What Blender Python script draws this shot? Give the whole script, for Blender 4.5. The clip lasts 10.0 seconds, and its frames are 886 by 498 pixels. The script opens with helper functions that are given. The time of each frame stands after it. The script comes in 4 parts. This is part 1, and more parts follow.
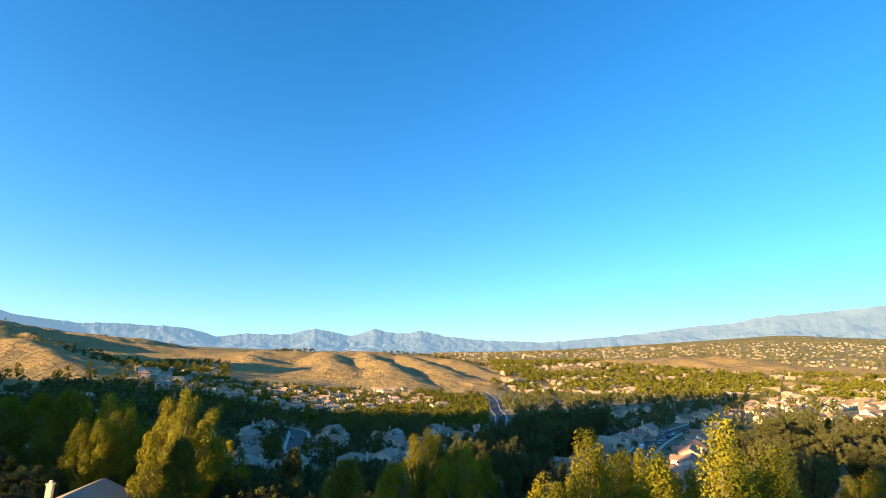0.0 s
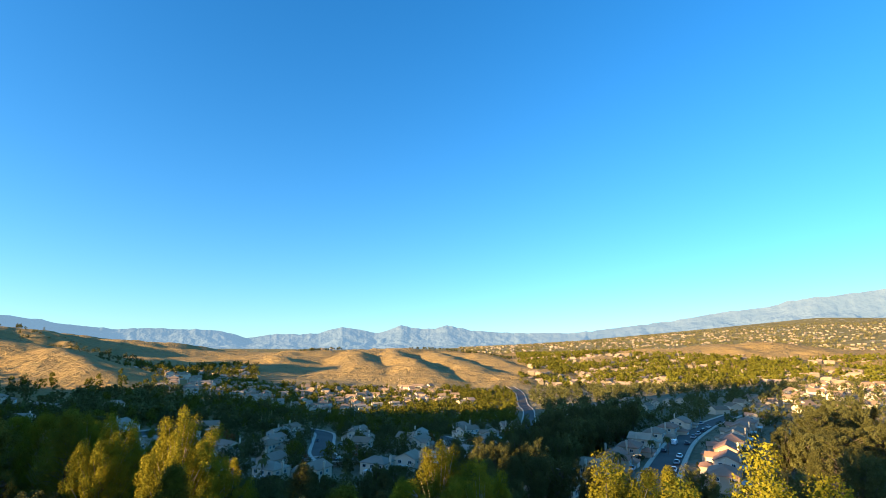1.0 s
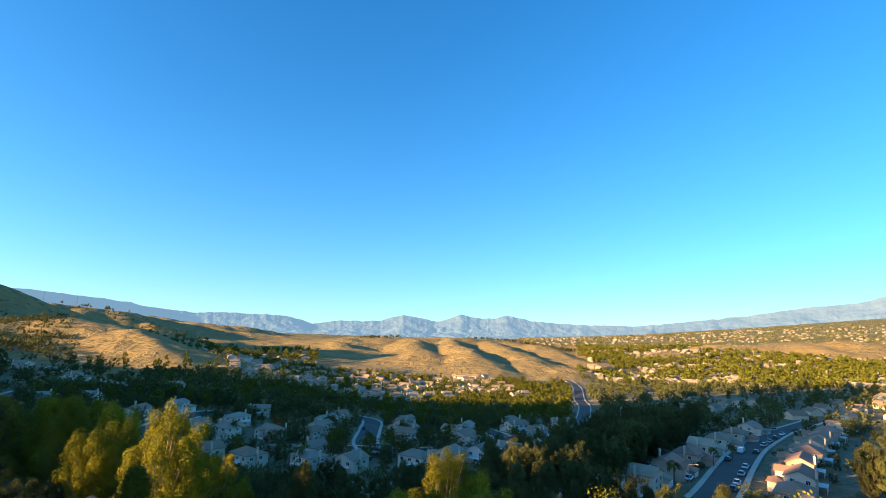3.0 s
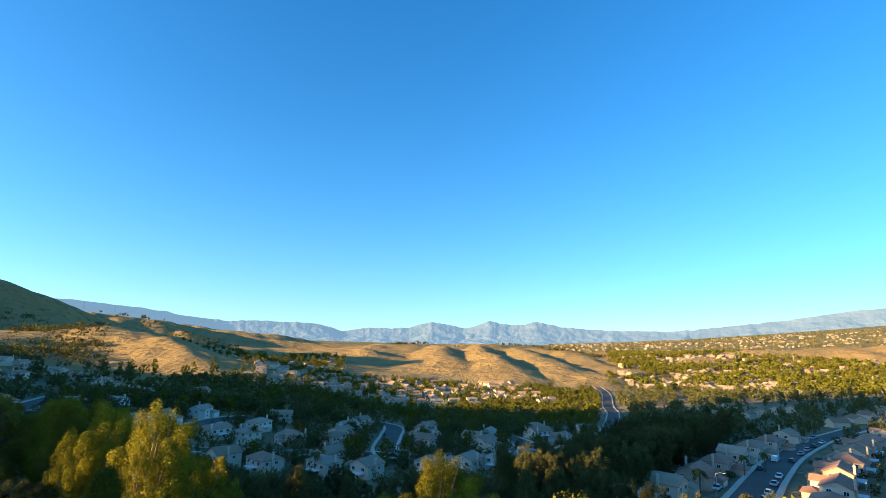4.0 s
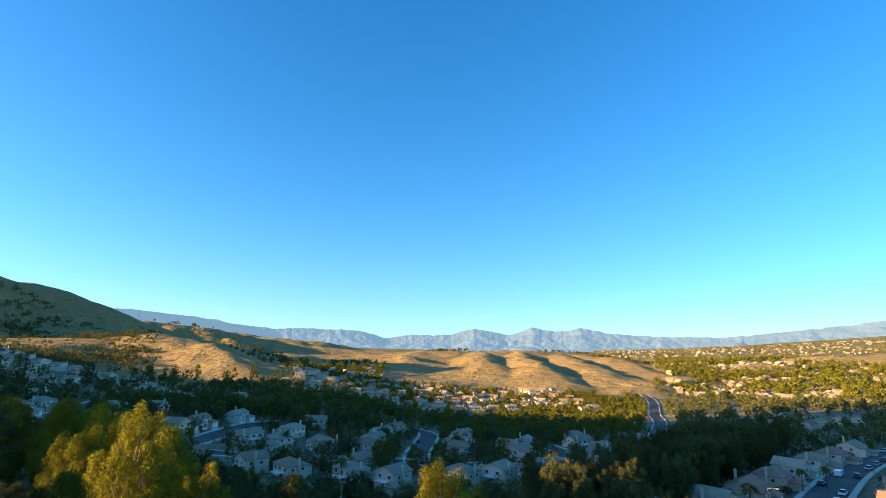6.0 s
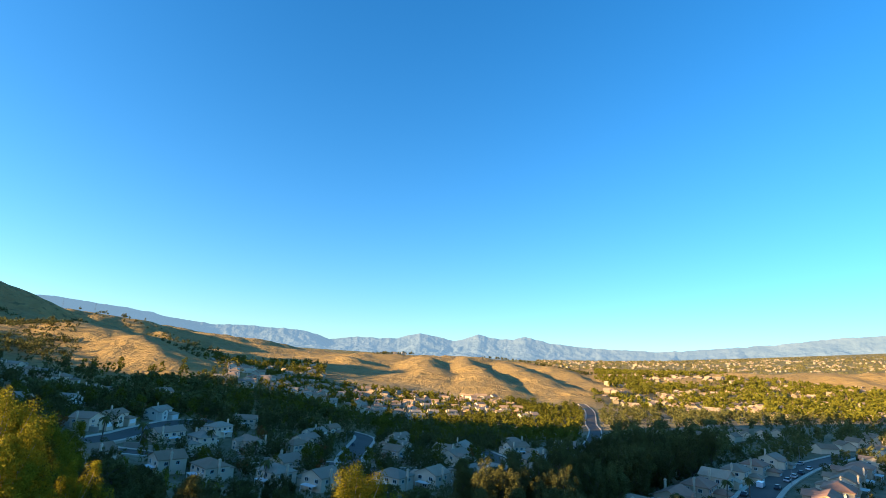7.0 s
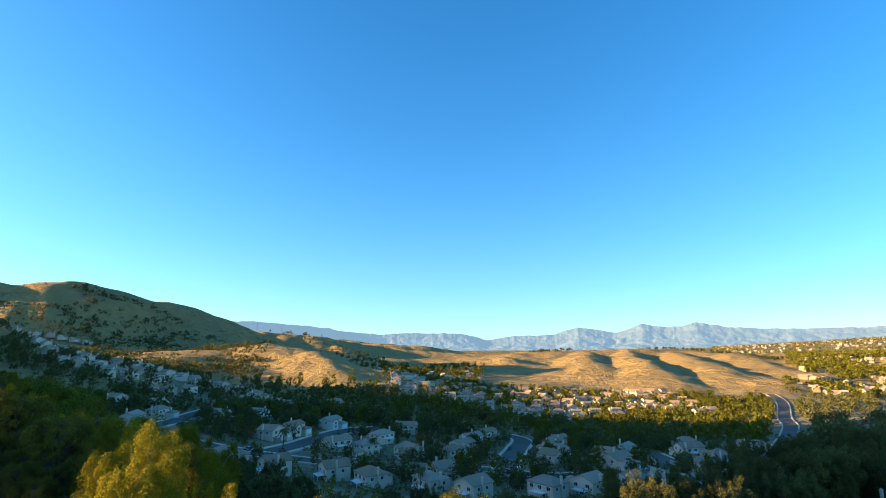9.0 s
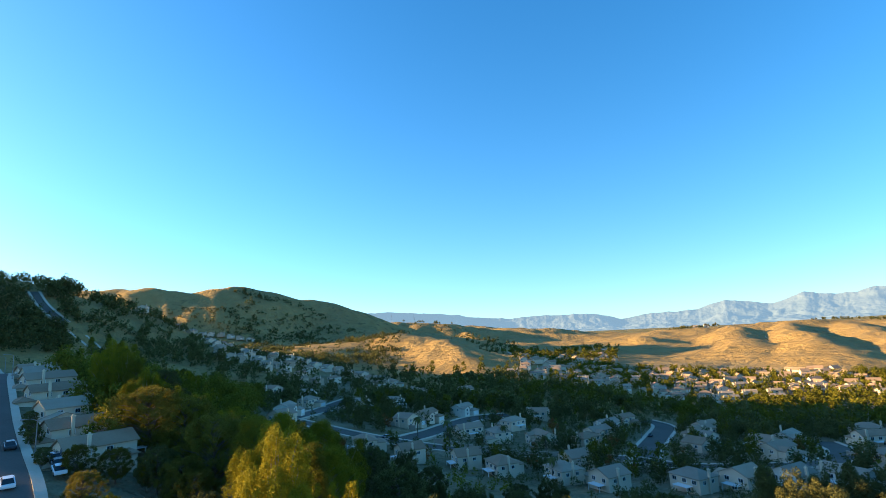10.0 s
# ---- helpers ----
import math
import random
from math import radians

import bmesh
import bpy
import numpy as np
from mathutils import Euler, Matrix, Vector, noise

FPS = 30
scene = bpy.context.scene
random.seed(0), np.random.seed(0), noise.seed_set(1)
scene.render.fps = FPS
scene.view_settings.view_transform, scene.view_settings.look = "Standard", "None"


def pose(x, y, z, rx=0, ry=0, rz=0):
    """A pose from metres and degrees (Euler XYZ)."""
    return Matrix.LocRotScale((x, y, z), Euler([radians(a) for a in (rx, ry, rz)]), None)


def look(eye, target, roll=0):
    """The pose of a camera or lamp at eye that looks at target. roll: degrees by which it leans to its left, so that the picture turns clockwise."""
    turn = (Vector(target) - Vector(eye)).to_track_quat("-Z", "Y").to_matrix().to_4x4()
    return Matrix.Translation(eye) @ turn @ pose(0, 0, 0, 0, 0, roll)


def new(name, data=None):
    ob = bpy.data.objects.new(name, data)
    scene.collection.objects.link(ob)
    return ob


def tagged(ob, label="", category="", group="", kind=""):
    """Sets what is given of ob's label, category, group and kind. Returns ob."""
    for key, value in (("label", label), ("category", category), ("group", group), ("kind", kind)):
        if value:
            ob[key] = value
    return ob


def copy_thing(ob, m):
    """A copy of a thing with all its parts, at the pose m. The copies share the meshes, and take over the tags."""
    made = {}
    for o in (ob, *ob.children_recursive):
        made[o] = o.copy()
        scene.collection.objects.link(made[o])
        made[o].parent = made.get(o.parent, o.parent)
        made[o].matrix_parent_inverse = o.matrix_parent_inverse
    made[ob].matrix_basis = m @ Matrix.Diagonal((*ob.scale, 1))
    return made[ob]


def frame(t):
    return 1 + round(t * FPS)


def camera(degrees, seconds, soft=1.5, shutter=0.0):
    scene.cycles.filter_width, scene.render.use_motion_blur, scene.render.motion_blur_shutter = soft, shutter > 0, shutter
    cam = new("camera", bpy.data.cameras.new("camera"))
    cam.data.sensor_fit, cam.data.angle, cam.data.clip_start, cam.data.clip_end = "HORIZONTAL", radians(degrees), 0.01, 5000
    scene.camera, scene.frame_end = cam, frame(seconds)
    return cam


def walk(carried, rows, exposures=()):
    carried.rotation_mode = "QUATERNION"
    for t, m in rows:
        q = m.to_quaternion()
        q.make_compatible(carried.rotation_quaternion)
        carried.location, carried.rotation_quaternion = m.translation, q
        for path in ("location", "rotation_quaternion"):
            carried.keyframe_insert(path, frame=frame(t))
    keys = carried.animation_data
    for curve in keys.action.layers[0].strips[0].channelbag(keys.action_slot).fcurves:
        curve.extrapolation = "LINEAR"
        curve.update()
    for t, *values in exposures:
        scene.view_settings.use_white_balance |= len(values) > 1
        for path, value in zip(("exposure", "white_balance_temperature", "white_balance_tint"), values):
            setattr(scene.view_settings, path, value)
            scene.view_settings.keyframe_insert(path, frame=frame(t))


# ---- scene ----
EXPOSURE, KELVIN, TINT = 1.9, 5600, 5.5
cam = camera(81.4, 10.0, soft=0.6)
PATH = [  # seconds, x, y, z, heading to the left of north, tilt up, lean
    (0, -13.03, -19.62, 38.58, 1.10, 10.84, 2.28),
    (0.5, -11.73, -17.24, 39.65, 3.15, 10.59, 4.23),
    (1, -10.55, -14.82, 40.54, 3.69, 10.16, 0.41),
    (1.5, -9.10, -12.26, 41.27, 5.21, 9.23, 0.23),
    (2, -7.36, -9.79, 41.81, 7.06, 8.82, 1.31),
    (2.5, -5.53, -7.71, 41.83, 8.71, 8.84, 1.34),
    (2.7, -5.09, -6.75, 41.73, 9.46, 8.82, 1.57),
    (4, 0.02, -1.34, 40.40, 13.70, 9.54, 1.50),
    (4.5, 1.68, 0.85, 40.28, 15.16, 9.87, 1.11),
    (5, 3.00, 2.60, 40.08, 16.65, 9.84, 1.15),
    (5.2, 3.29, 3.49, 40.09, 17.31, 9.58, 1.52),
    (6.3, 4.05, 7.07, 39.01, 18.49, 10.46, 1.26),
    (6.5, 4.30, 8.16, 38.84, 16.81, 10.53, 2.26),
    (7, 4.03, 11.96, 38.11, 12.93, 10.90, 3.68),
    (7.5, 4.37, 14.93, 37.73, 11.26, 11.05, 4.44),
    (8, 5.70, 16.30, 38.03, 13.75, 10.91, 3.87),
    (8.5, 7.70, 17.10, 38.82, 21.43, 10.58, 1.43),
    (9, 9.40, 18.20, 39.99, 29.33, 10.31, -0.56),
    (9.5, 10.40, 19.90, 40.81, 36.56, 10.26, -2.11),
    (10, 11.08, 22.10, 41.69, 43.14, 9.02, -3.25),
]
walk(cam, [(t, pose(x, y, z, 90 + tilt, 0, turn) @ pose(0, 0, 0, 0, 0, lean)) for t, x, y, z, turn, tilt, lean in PATH],
     exposures=[(0, EXPOSURE, KELVIN, TINT), (7.5, EXPOSURE, KELVIN + 50, TINT), (10, EXPOSURE + 0.2, KELVIN + 350, TINT)])

# ---------------------------------------------------------------- world and sun
SUN_AZ, SUN_EL = 121.0, 10.5   # degrees to the left of north, and above the horizon
world = bpy.data.worlds.new("world")
scene.world = world
world.use_nodes = True
nt = world.node_tree
sky = nt.nodes.new("ShaderNodeTexSky")
sky.sky_type = "NISHITA"
sky.sun_disc = False
sky.sun_elevation = radians(SUN_EL)
sky.sun_rotation = radians(-SUN_AZ)
sky.altitude, sky.air_density, sky.dust_density, sky.ozone_density = 200, 1.0, 0.55, 3.0
vivid = nt.nodes.new("ShaderNodeHueSaturation")
vivid.inputs["Saturation"].default_value = 1.22
way = nt.nodes.new("ShaderNodeTexCoord")
lift = nt.nodes.new("ShaderNodeVectorMath")      # the clear band of air above the haze of the horizon
lift.operation = "MULTIPLY_ADD"
lift.inputs[1].default_value, lift.inputs[2].default_value = (1, 1, 0.88), (0, 0, 0.05)
nt.links.new(way.outputs["Generated"], lift.inputs[0])
unit = nt.nodes.new("ShaderNodeVectorMath")
unit.operation = "NORMALIZE"
nt.links.new(lift.outputs[0], unit.inputs[0])
nt.links.new(unit.outputs[0], sky.inputs["Vector"])
nt.links.new(sky.outputs[0], vivid.inputs["Color"])
nt.links.new(vivid.outputs[0], nt.nodes["Background"].inputs[0])
nt.nodes["Background"].inputs[1].default_value = 0.085

sun = new("sun", bpy.data.lights.new("sun", "SUN"))
sun.data.energy, sun.data.angle, sun.data.color = 5.0, radians(0.5), (1.0, 0.62, 0.22)
_a, _e = radians(SUN_AZ), radians(SUN_EL)
sun.matrix_world = look((-math.sin(_a) * math.cos(_e) * 500, math.cos(_a) * math.cos(_e) * 500, math.sin(_e) * 500), (0, 0, 0))

# ---------------------------------------------------------------- materials
def ramp_mix(nt, fac, a, b):
    n = nt.nodes.new("ShaderNodeMix")
    n.data_type = "RGBA"
    nt.links.new(fac, n.inputs[0])
    for slot, v in ((6, a), (7, b)):
        if isinstance(v, tuple):
            n.inputs[slot].default_value = (*v, 1)
        else:
            nt.links.new(v, n.inputs[slot])
    return n.outputs[2]


def noise_node(nt, vec, scale, detail=4, lo=0.35, hi=0.65):
    n = nt.nodes.new("ShaderNodeTexNoise")
    n.inputs["Scale"].default_value, n.inputs["Detail"].default_value = scale, detail
    nt.links.new(vec, n.inputs["Vector"])
    m = nt.nodes.new("ShaderNodeMapRange")
    m.inputs[1].default_value, m.inputs[2].default_value = lo, hi
    nt.links.new(n.outputs["Fac"], m.inputs[0])
    return m.outputs[0]


def math_node(nt, op, a, b=0.0):
    n = nt.nodes.new("ShaderNodeMath")
    n.operation, n.use_clamp = op, False
    for slot, v in ((0, a), (1, b)):
        if isinstance(v, (int, float)):
            n.inputs[slot].default_value = v
        else:
            nt.links.new(v, n.inputs[slot])
    return n.outputs[0]


def surface(name, a, b, rough=0.8, big=0.3, fine=6.0, bump=0.2, vary=0.0, metal=0.0, c=None, deep=0.05):
    """Two colours mixed at a broad and a fine scale, with fine relief; vary: how far each object differs."""
    m = bpy.data.materials.new(name)
    m.use_nodes = True
    nt = m.node_tree
    bsdf = nt.nodes["Principled BSDF"]
    pos = nt.nodes.new("ShaderNodeNewGeometry").outputs["Position"]
    f1, f2 = noise_node(nt, pos, big, 3), noise_node(nt, pos, fine, 5, 0.3, 0.7)
    col = ramp_mix(nt, math_node(nt, "ADD", math_node(nt, "MULTIPLY", f1, 0.6), math_node(nt, "MULTIPLY", f2, 0.4)), a, b)
    if vary:
        info = nt.nodes.new("ShaderNodeObjectInfo")
        if c:
            step = math_node(nt, "POWER", info.outputs["Random"], 1.5)
            col = ramp_mix(nt, step, col, c)
        h = nt.nodes.new("ShaderNodeHueSaturation")
        nt.links.new(math_node(nt, "ADD", math_node(nt, "MULTIPLY", info.outputs["Random"], vary), 1 - vary * 0.5), h.inputs["Value"])
        nt.links.new(col, h.inputs["Color"])
        col = h.outputs[0]
    nt.links.new(col, bsdf.inputs["Base Color"])
    bsdf.inputs["Roughness"].default_value, bsdf.inputs["Metallic"].default_value = rough, metal
    if rough > 0.7:
        bsdf.inputs["Specular IOR Level"].default_value = 0.2
    if bump:
        bp = nt.nodes.new("ShaderNodeBump")
        bp.inputs["Strength"].default_value, bp.inputs["Distance"].default_value = bump, deep
        nt.links.new(f2, bp.inputs["Height"])
        nt.links.new(bp.outputs[0], bsdf.inputs["Normal"])
    return m


def foliage(name, a, b, through_light=0.22, vary=0.5):
    m = bpy.data.materials.new(name)
    m.use_nodes = True
    nt = m.node_tree
    bsdf, out = nt.nodes["Principled BSDF"], nt.nodes["Material Output"]
    geo = nt.nodes.new("ShaderNodeNewGeometry")
    f = noise_node(nt, geo.outputs["Position"], 0.7, 3)
    col = ramp_mix(nt, math_node(nt, "ADD", math_node(nt, "MULTIPLY", geo.outputs["Random Per Island"], 0.4), math_node(nt, "MULTIPLY", f, 0.6)), a, b)
    info = nt.nodes.new("ShaderNodeObjectInfo")
    h = nt.nodes.new("ShaderNodeHueSaturation")
    nt.links.new(math_node(nt, "ADD", math_node(nt, "MULTIPLY", info.outputs["Random"], vary), 1 - vary * 0.5), h.inputs["Value"])
    nt.links.new(col, h.inputs["Color"])
    nt.links.new(h.outputs[0], bsdf.inputs["Base Color"])
    bsdf.inputs["Roughness"].default_value = 0.8
    bsdf.inputs["Specular IOR Level"].default_value = 0.1
    tr = nt.nodes.new("ShaderNodeBsdfTranslucent")
    nt.links.new(h.outputs[0], tr.inputs[0])
    mix = nt.nodes.new("ShaderNodeMixShader")
    mix.inputs[0].default_value = through_light
    nt.links.new(bsdf.outputs[0], mix.inputs[1])
    nt.links.new(tr.outputs[0], mix.inputs[2])
    nt.links.new(mix.outputs[0], out.inputs[0])
    return m


def ground_material():
    m = bpy.data.materials.new("dry_ground")
    m.use_nodes = True
    nt = m.node_tree
    bsdf = nt.nodes["Principled BSDF"]
    pos = nt.nodes.new("ShaderNodeNewGeometry").outputs["Position"]
    at = nt.nodes.new("ShaderNodeAttribute")
    at.attribute_name = "dry"
    town = nt.nodes.new("ShaderNodeAttribute")
    town.attribute_name = "town"
    broad, mid, fine = noise_node(nt, pos, 0.008, 4), noise_node(nt, pos, 0.06, 5), noise_node(nt, pos, 0.7, 5, 0.3, 0.7)
    grass = ramp_mix(nt, mid, (0.36, 0.235, 0.085), (0.46, 0.31, 0.115))
    grass = ramp_mix(nt, math_node(nt, "MULTIPLY", fine, 0.5), grass, (0.27, 0.18, 0.07))
    grass = ramp_mix(nt, math_node(nt, "MULTIPLY", broad, 0.35), grass, (0.26, 0.19, 0.09))
    scrub = math_node(nt, "MULTIPLY", noise_node(nt, pos, 0.12, 6, 0.53, 0.66), noise_node(nt, pos, 0.011, 3, 0.38, 0.6))
    grass = ramp_mix(nt, math_node(nt, "MULTIPLY", scrub, 0.75), grass, (0.12, 0.10, 0.045))
    floor_ = ramp_mix(nt, mid, (0.22, 0.18, 0.10), (0.33, 0.265, 0.165))
    floor_ = ramp_mix(nt, math_node(nt, "MULTIPLY", fine, 0.5), floor_, (0.13, 0.12, 0.06))
    v = nt.nodes.new("ShaderNodeTexVoronoi")
    v.inputs["Scale"].default_value = 0.028
    nt.links.new(pos, v.inputs["Vector"])
    spot = nt.nodes.new("ShaderNodeMapRange")
    spot.inputs[1].default_value, spot.inputs[2].default_value, spot.inputs[3].default_value, spot.inputs[4].default_value = 0.22, 0.3, 1, 0
    nt.links.new(v.outputs["Distance"], spot.inputs[0])
    roofs = ramp_mix(nt, math_node(nt, "MULTIPLY", spot.outputs[0], noise_node(nt, pos, 0.004, 3, 0.42, 0.6)), (0.20, 0.17, 0.07), (0.66, 0.58, 0.44))
    col = ramp_mix(nt, at.outputs["Fac"], floor_, grass)
    col = ramp_mix(nt, town.outputs["Fac"], col, roofs)
    nt.links.new(col, bsdf.inputs["Base Color"])
    bsdf.inputs["Roughness"].default_value = 0.95
    bsdf.inputs["Specular IOR Level"].default_value = 0.1
    bp = nt.nodes.new("ShaderNodeBump")
    bp.inputs["Strength"].default_value, bp.inputs["Distance"].default_value = 0.8, 1.3
    tuft = noise_node(nt, pos, 0.22, 6, 0.3, 0.7)
    nt.links.new(math_node(nt, "ADD", math_node(nt, "MULTIPLY", fine, 0.5), math_node(nt, "ADD", math_node(nt, "MULTIPLY", mid, 1.6), tuft)), bp.inputs["Height"])
    nt.links.new(bp.outputs[0], bsdf.inputs["Normal"])
    return m


def glass_material():
    m = bpy.data.materials.new("window_glass")
    m.use_nodes = True
    b = m.node_tree.nodes["Principled BSDF"]
    b.inputs["Base Color"].default_value = (0.03, 0.035, 0.04, 1)
    b.inputs["Roughness"].default_value = 0.08
    return m


M_GROUND = ground_material()
M_GLASS = glass_material()
M_STUCCO = surface("cream_stucco", (0.76, 0.59, 0.41), (0.82, 0.67, 0.49), 0.9, 0.3, 4, 0.15, 0.3, c=(0.60, 0.48, 0.35))
M_STUCCO_BLUE = surface("blue_grey_stucco", (0.66, 0.60, 0.50), (0.74, 0.68, 0.58), 0.9, 0.3, 4, 0.15, 0.2)
# stucco dimmed to tan: painted shade for the east street, quieter far walls
M_STUCCO_DIM = surface("dimmed_tan_stucco", (0.50, 0.37, 0.25), (0.58, 0.44, 0.31), 0.9, 0.3, 4, 0.15, 0.3, c=(0.62, 0.52, 0.40))
M_TRIM = surface("white_paint", (0.72, 0.71, 0.68), (0.8, 0.79, 0.77), 0.6, 0.5, 5, 0.05)
M_ROOF = surface("brown_concrete_tile", (0.34, 0.22, 0.135), (0.44, 0.295, 0.185), 0.85, 0.25, 3.0, 0.5, 0.45, c=(0.30, 0.215, 0.15))
M_ROOF_SALMON = surface("salmon_clay_tile", (0.36, 0.19, 0.12), (0.44, 0.25, 0.165), 0.85, 0.25, 3.0, 0.5, 0.25)
M_ROOF_TAN = surface("tan_concrete_tile", (0.42, 0.29, 0.19), (0.52, 0.37, 0.25), 0.85, 0.25, 3.0, 0.5, 0.3)
M_ROOF_GREY = surface("grey_slate_tile", (0.31, 0.245, 0.175), (0.40, 0.32, 0.235), 0.85, 0.25, 3.0, 0.5, 0.3)
M_ASPHALT = surface("asphalt", (0.10, 0.085, 0.07), (0.145, 0.125, 0.105), 0.9, 0.08, 3.0, 0.1)
M_CONCRETE = surface("pale_concrete", (0.52, 0.43, 0.32), (0.62, 0.52, 0.40), 0.9, 0.2, 2.5, 0.1)
M_BLOCK = surface("beige_block_wall", (0.36, 0.30, 0.23), (0.45, 0.38, 0.30), 0.9, 0.2, 3.0, 0.3)
M_BARK = surface("bark", (0.09, 0.065, 0.045), (0.19, 0.15, 0.11), 0.95, 1.0, 8.0, 0.8)
M_BARK_PALE = surface("pale_bark", (0.24, 0.19, 0.13), (0.38, 0.31, 0.23), 0.9, 1.0, 6.0, 0.5)
# light is put into the leaf colour: gold for lit trees, dark for shaded
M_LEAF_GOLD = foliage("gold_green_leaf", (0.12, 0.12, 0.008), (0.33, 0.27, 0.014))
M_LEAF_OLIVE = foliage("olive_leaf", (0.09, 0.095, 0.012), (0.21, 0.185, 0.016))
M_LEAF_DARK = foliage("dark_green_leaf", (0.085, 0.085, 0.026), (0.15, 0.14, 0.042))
M_LEAF_RUST = foliage("rust_leaf", (0.16, 0.06, 0.02), (0.22, 0.11, 0.03))
# haze of distance is put into this leaf colour, paler and greyer
M_LEAF_FAR = foliage("haze_tinted_far_leaf", (0.15, 0.135, 0.05), (0.22, 0.19, 0.075))
M_LEAF_TAN = foliage("bronze_leaf", (0.12, 0.105, 0.016), (0.19, 0.155, 0.022))
M_METAL = surface("grey_metal", (0.25, 0.25, 0.26), (0.33, 0.33, 0.34), 0.5, 1, 8, 0.05, metal=0.7)
M_SOLAR = surface("solar_panel", (0.012, 0.014, 0.03), (0.02, 0.022, 0.045), 0.2, 1, 5, 0.0)
M_TYRE = surface("tyre_rubber", (0.018, 0.018, 0.018), (0.03, 0.03, 0.03), 0.9, 2, 9, 0.1)
M_CAR_WHITE = surface("white_car_paint", (0.70, 0.71, 0.72), (0.76, 0.77, 0.78), 0.25, 1, 5, 0.0)
M_CAR_DARK = surface("dark_car_paint", (0.02, 0.025, 0.035), (0.035, 0.04, 0.05), 0.25, 1, 5, 0.0)
M_CAR_SILVER = surface("silver_car_paint", (0.38, 0.39, 0.41), (0.44, 0.45, 0.47), 0.3, 1, 5, 0.0, metal=0.4)
# far range: the blue-grey of distance is mixed into the rock colour
M_ROCK = surface("granite_with_haze_glow", (0.055, 0.075, 0.095), (0.10, 0.12, 0.135), 0.95, 0.004, 0.012, 0.6, deep=22.0)
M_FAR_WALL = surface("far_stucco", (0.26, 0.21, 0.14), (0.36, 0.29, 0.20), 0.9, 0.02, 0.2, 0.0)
M_ROCK.node_tree.nodes["Principled BSDF"].inputs["Emission Color"].default_value = (0.42, 0.59, 0.70, 1)   # the haze before the far range, put in as a glow of the rock
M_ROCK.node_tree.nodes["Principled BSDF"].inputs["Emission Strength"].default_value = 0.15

M_MAST = surface("dull_steel", (0.06, 0.06, 0.065), (0.09, 0.09, 0.095), 0.8, 1, 8, 0.0)
# ---------------------------------------------------------------- terrain
SPOTS = np.array([  # spot heights of the open ground, x y z
    (0, 0, 11), (-62, 46, 13), (-92, 40, 20.5), (-120, 46, 23), (-172, 48, 31.5), (-205, 50, 34), (-65, 82, 6), (-112, 92, 7), (-170, 100, 11), (-240, 60, 33), (-150, 0, 26), (24.5, 118, 1), (74, 187, 0), (112, 249, -1), (40, 262, -8), (-40, 150, -5),
    (-20, 235, -9), (-130, 205, -9), (-98, 280, -15), (-185, 180, 0), (-285, 155, 9), (-295, 320, -4), (34, 428, -19),
    (-130, 430, -24), (-130, 560, -19), (270, 400, 3), (160, 700, -20), (600, 900, -2), (-480, 90, 38), (-450, 300, 15), (-780, 260, 38), (-1050, 100, 60),
    (-700, 1000, -5), (100, 2000, 2), (1500, 2600, 88), (0, 4600, -28), (2400, 3800, 222), (-2500, 3500, -20), (300, -300, 12), (1500, 500, 30), (-400, -500, 30), (-1800, -700, 60)], float)


def _solve_spots():
    d = np.hypot(*(SPOTS[:, None, :2] - SPOTS[None, :, :2]).transpose(2, 0, 1))
    a = np.ones((len(SPOTS) + 1, len(SPOTS) + 1))
    a[:-1, :-1] = -np.sqrt(d * d + 900)
    a[-1, -1] = 0
    return np.linalg.solve(a, np.append(SPOTS[:, 2], 0))


SPOT_W = _solve_spots()

# ridges: half width, roughness, then crest points (x, y, z)
PEAK_RIDGE = (190, 0.8, [(-1300, 250, 170), (-1200, 280, 162), (-1090, 330, 155), (-1000, 400, 140), (-960, 460, 154), (-930, 560, 132), (-880, 640, 106), (-850, 690, 86), (-820, 760, 60), (-800, 860, 28)])
NEAR_RIDGE = (105, 0.3, [(-540, -40, 104), (-515, 20, 104), (-505, 70, 103), (-500, 105, 95), (-505, 135, 84)])
WEST_RIDGE = (330, 1.0, [(-1250, 950, 85), (-1110, 1010, 76), (-1050, 1080, 68), (-1000, 1130, 56), (-960, 1180, 44), (-900, 1260, 34), (-640, 1290, 0)])
BACK_RIDGE = (300, 1.0, [(-1350, 1500, 60), (-1120, 1450, 44), (-1050, 1470, 42), (-900, 1500, 28), (-700, 1460, -16)])
KNOLL = (105, 0.7, [(-600, 465, 34), (-505, 492, 43), (-440, 480, 34), (-375, 440, 27), (-315, 398, 17), (-272, 366, 4)])
LOW_HILL = (330, 1.0, [(-560, 1010, -8), (-470, 1040, 2), (-450, 1220, 9), (-410, 1340, 16), (-245, 1450, 20), (-95, 1440, 16), (40, 1350, 1), (110, 1240, -9), (170, 1000, -24)])
EAST_RISE = (330, 0.5, [(330, 1240, 16), (430, 1250, 28), (520, 1230, 38), (600, 1200, 42), (660, 1190, 38), (760, 1200, 30)])
# added unseen ridge: its stepped crest shades the streets and lets sun onto trees
SHADE_RIDGE = (45, 0.0, [(-360, -566, 160), (-520, -299, 160), (-522, -297, 102), (-523, -294, 102), (-524, -293, 158), (-526, -289, 158), (-527, -288, 104), (-531, -282, 104), (-532, -280, 156), (-547, -255, 156), (-548, -253, 112), (-557, -238, 114), (-558, -236, 154), (-568, -220, 154), (-569, -218, 116), (-573, -211, 117), (-574, -210, 154), (-592, -180, 163), (-601, -165, 168), (-617, -138, 175), (-648, -86, 203), (-689, -18, 222), (-709, 15, 226), (-712, 20, 80)])
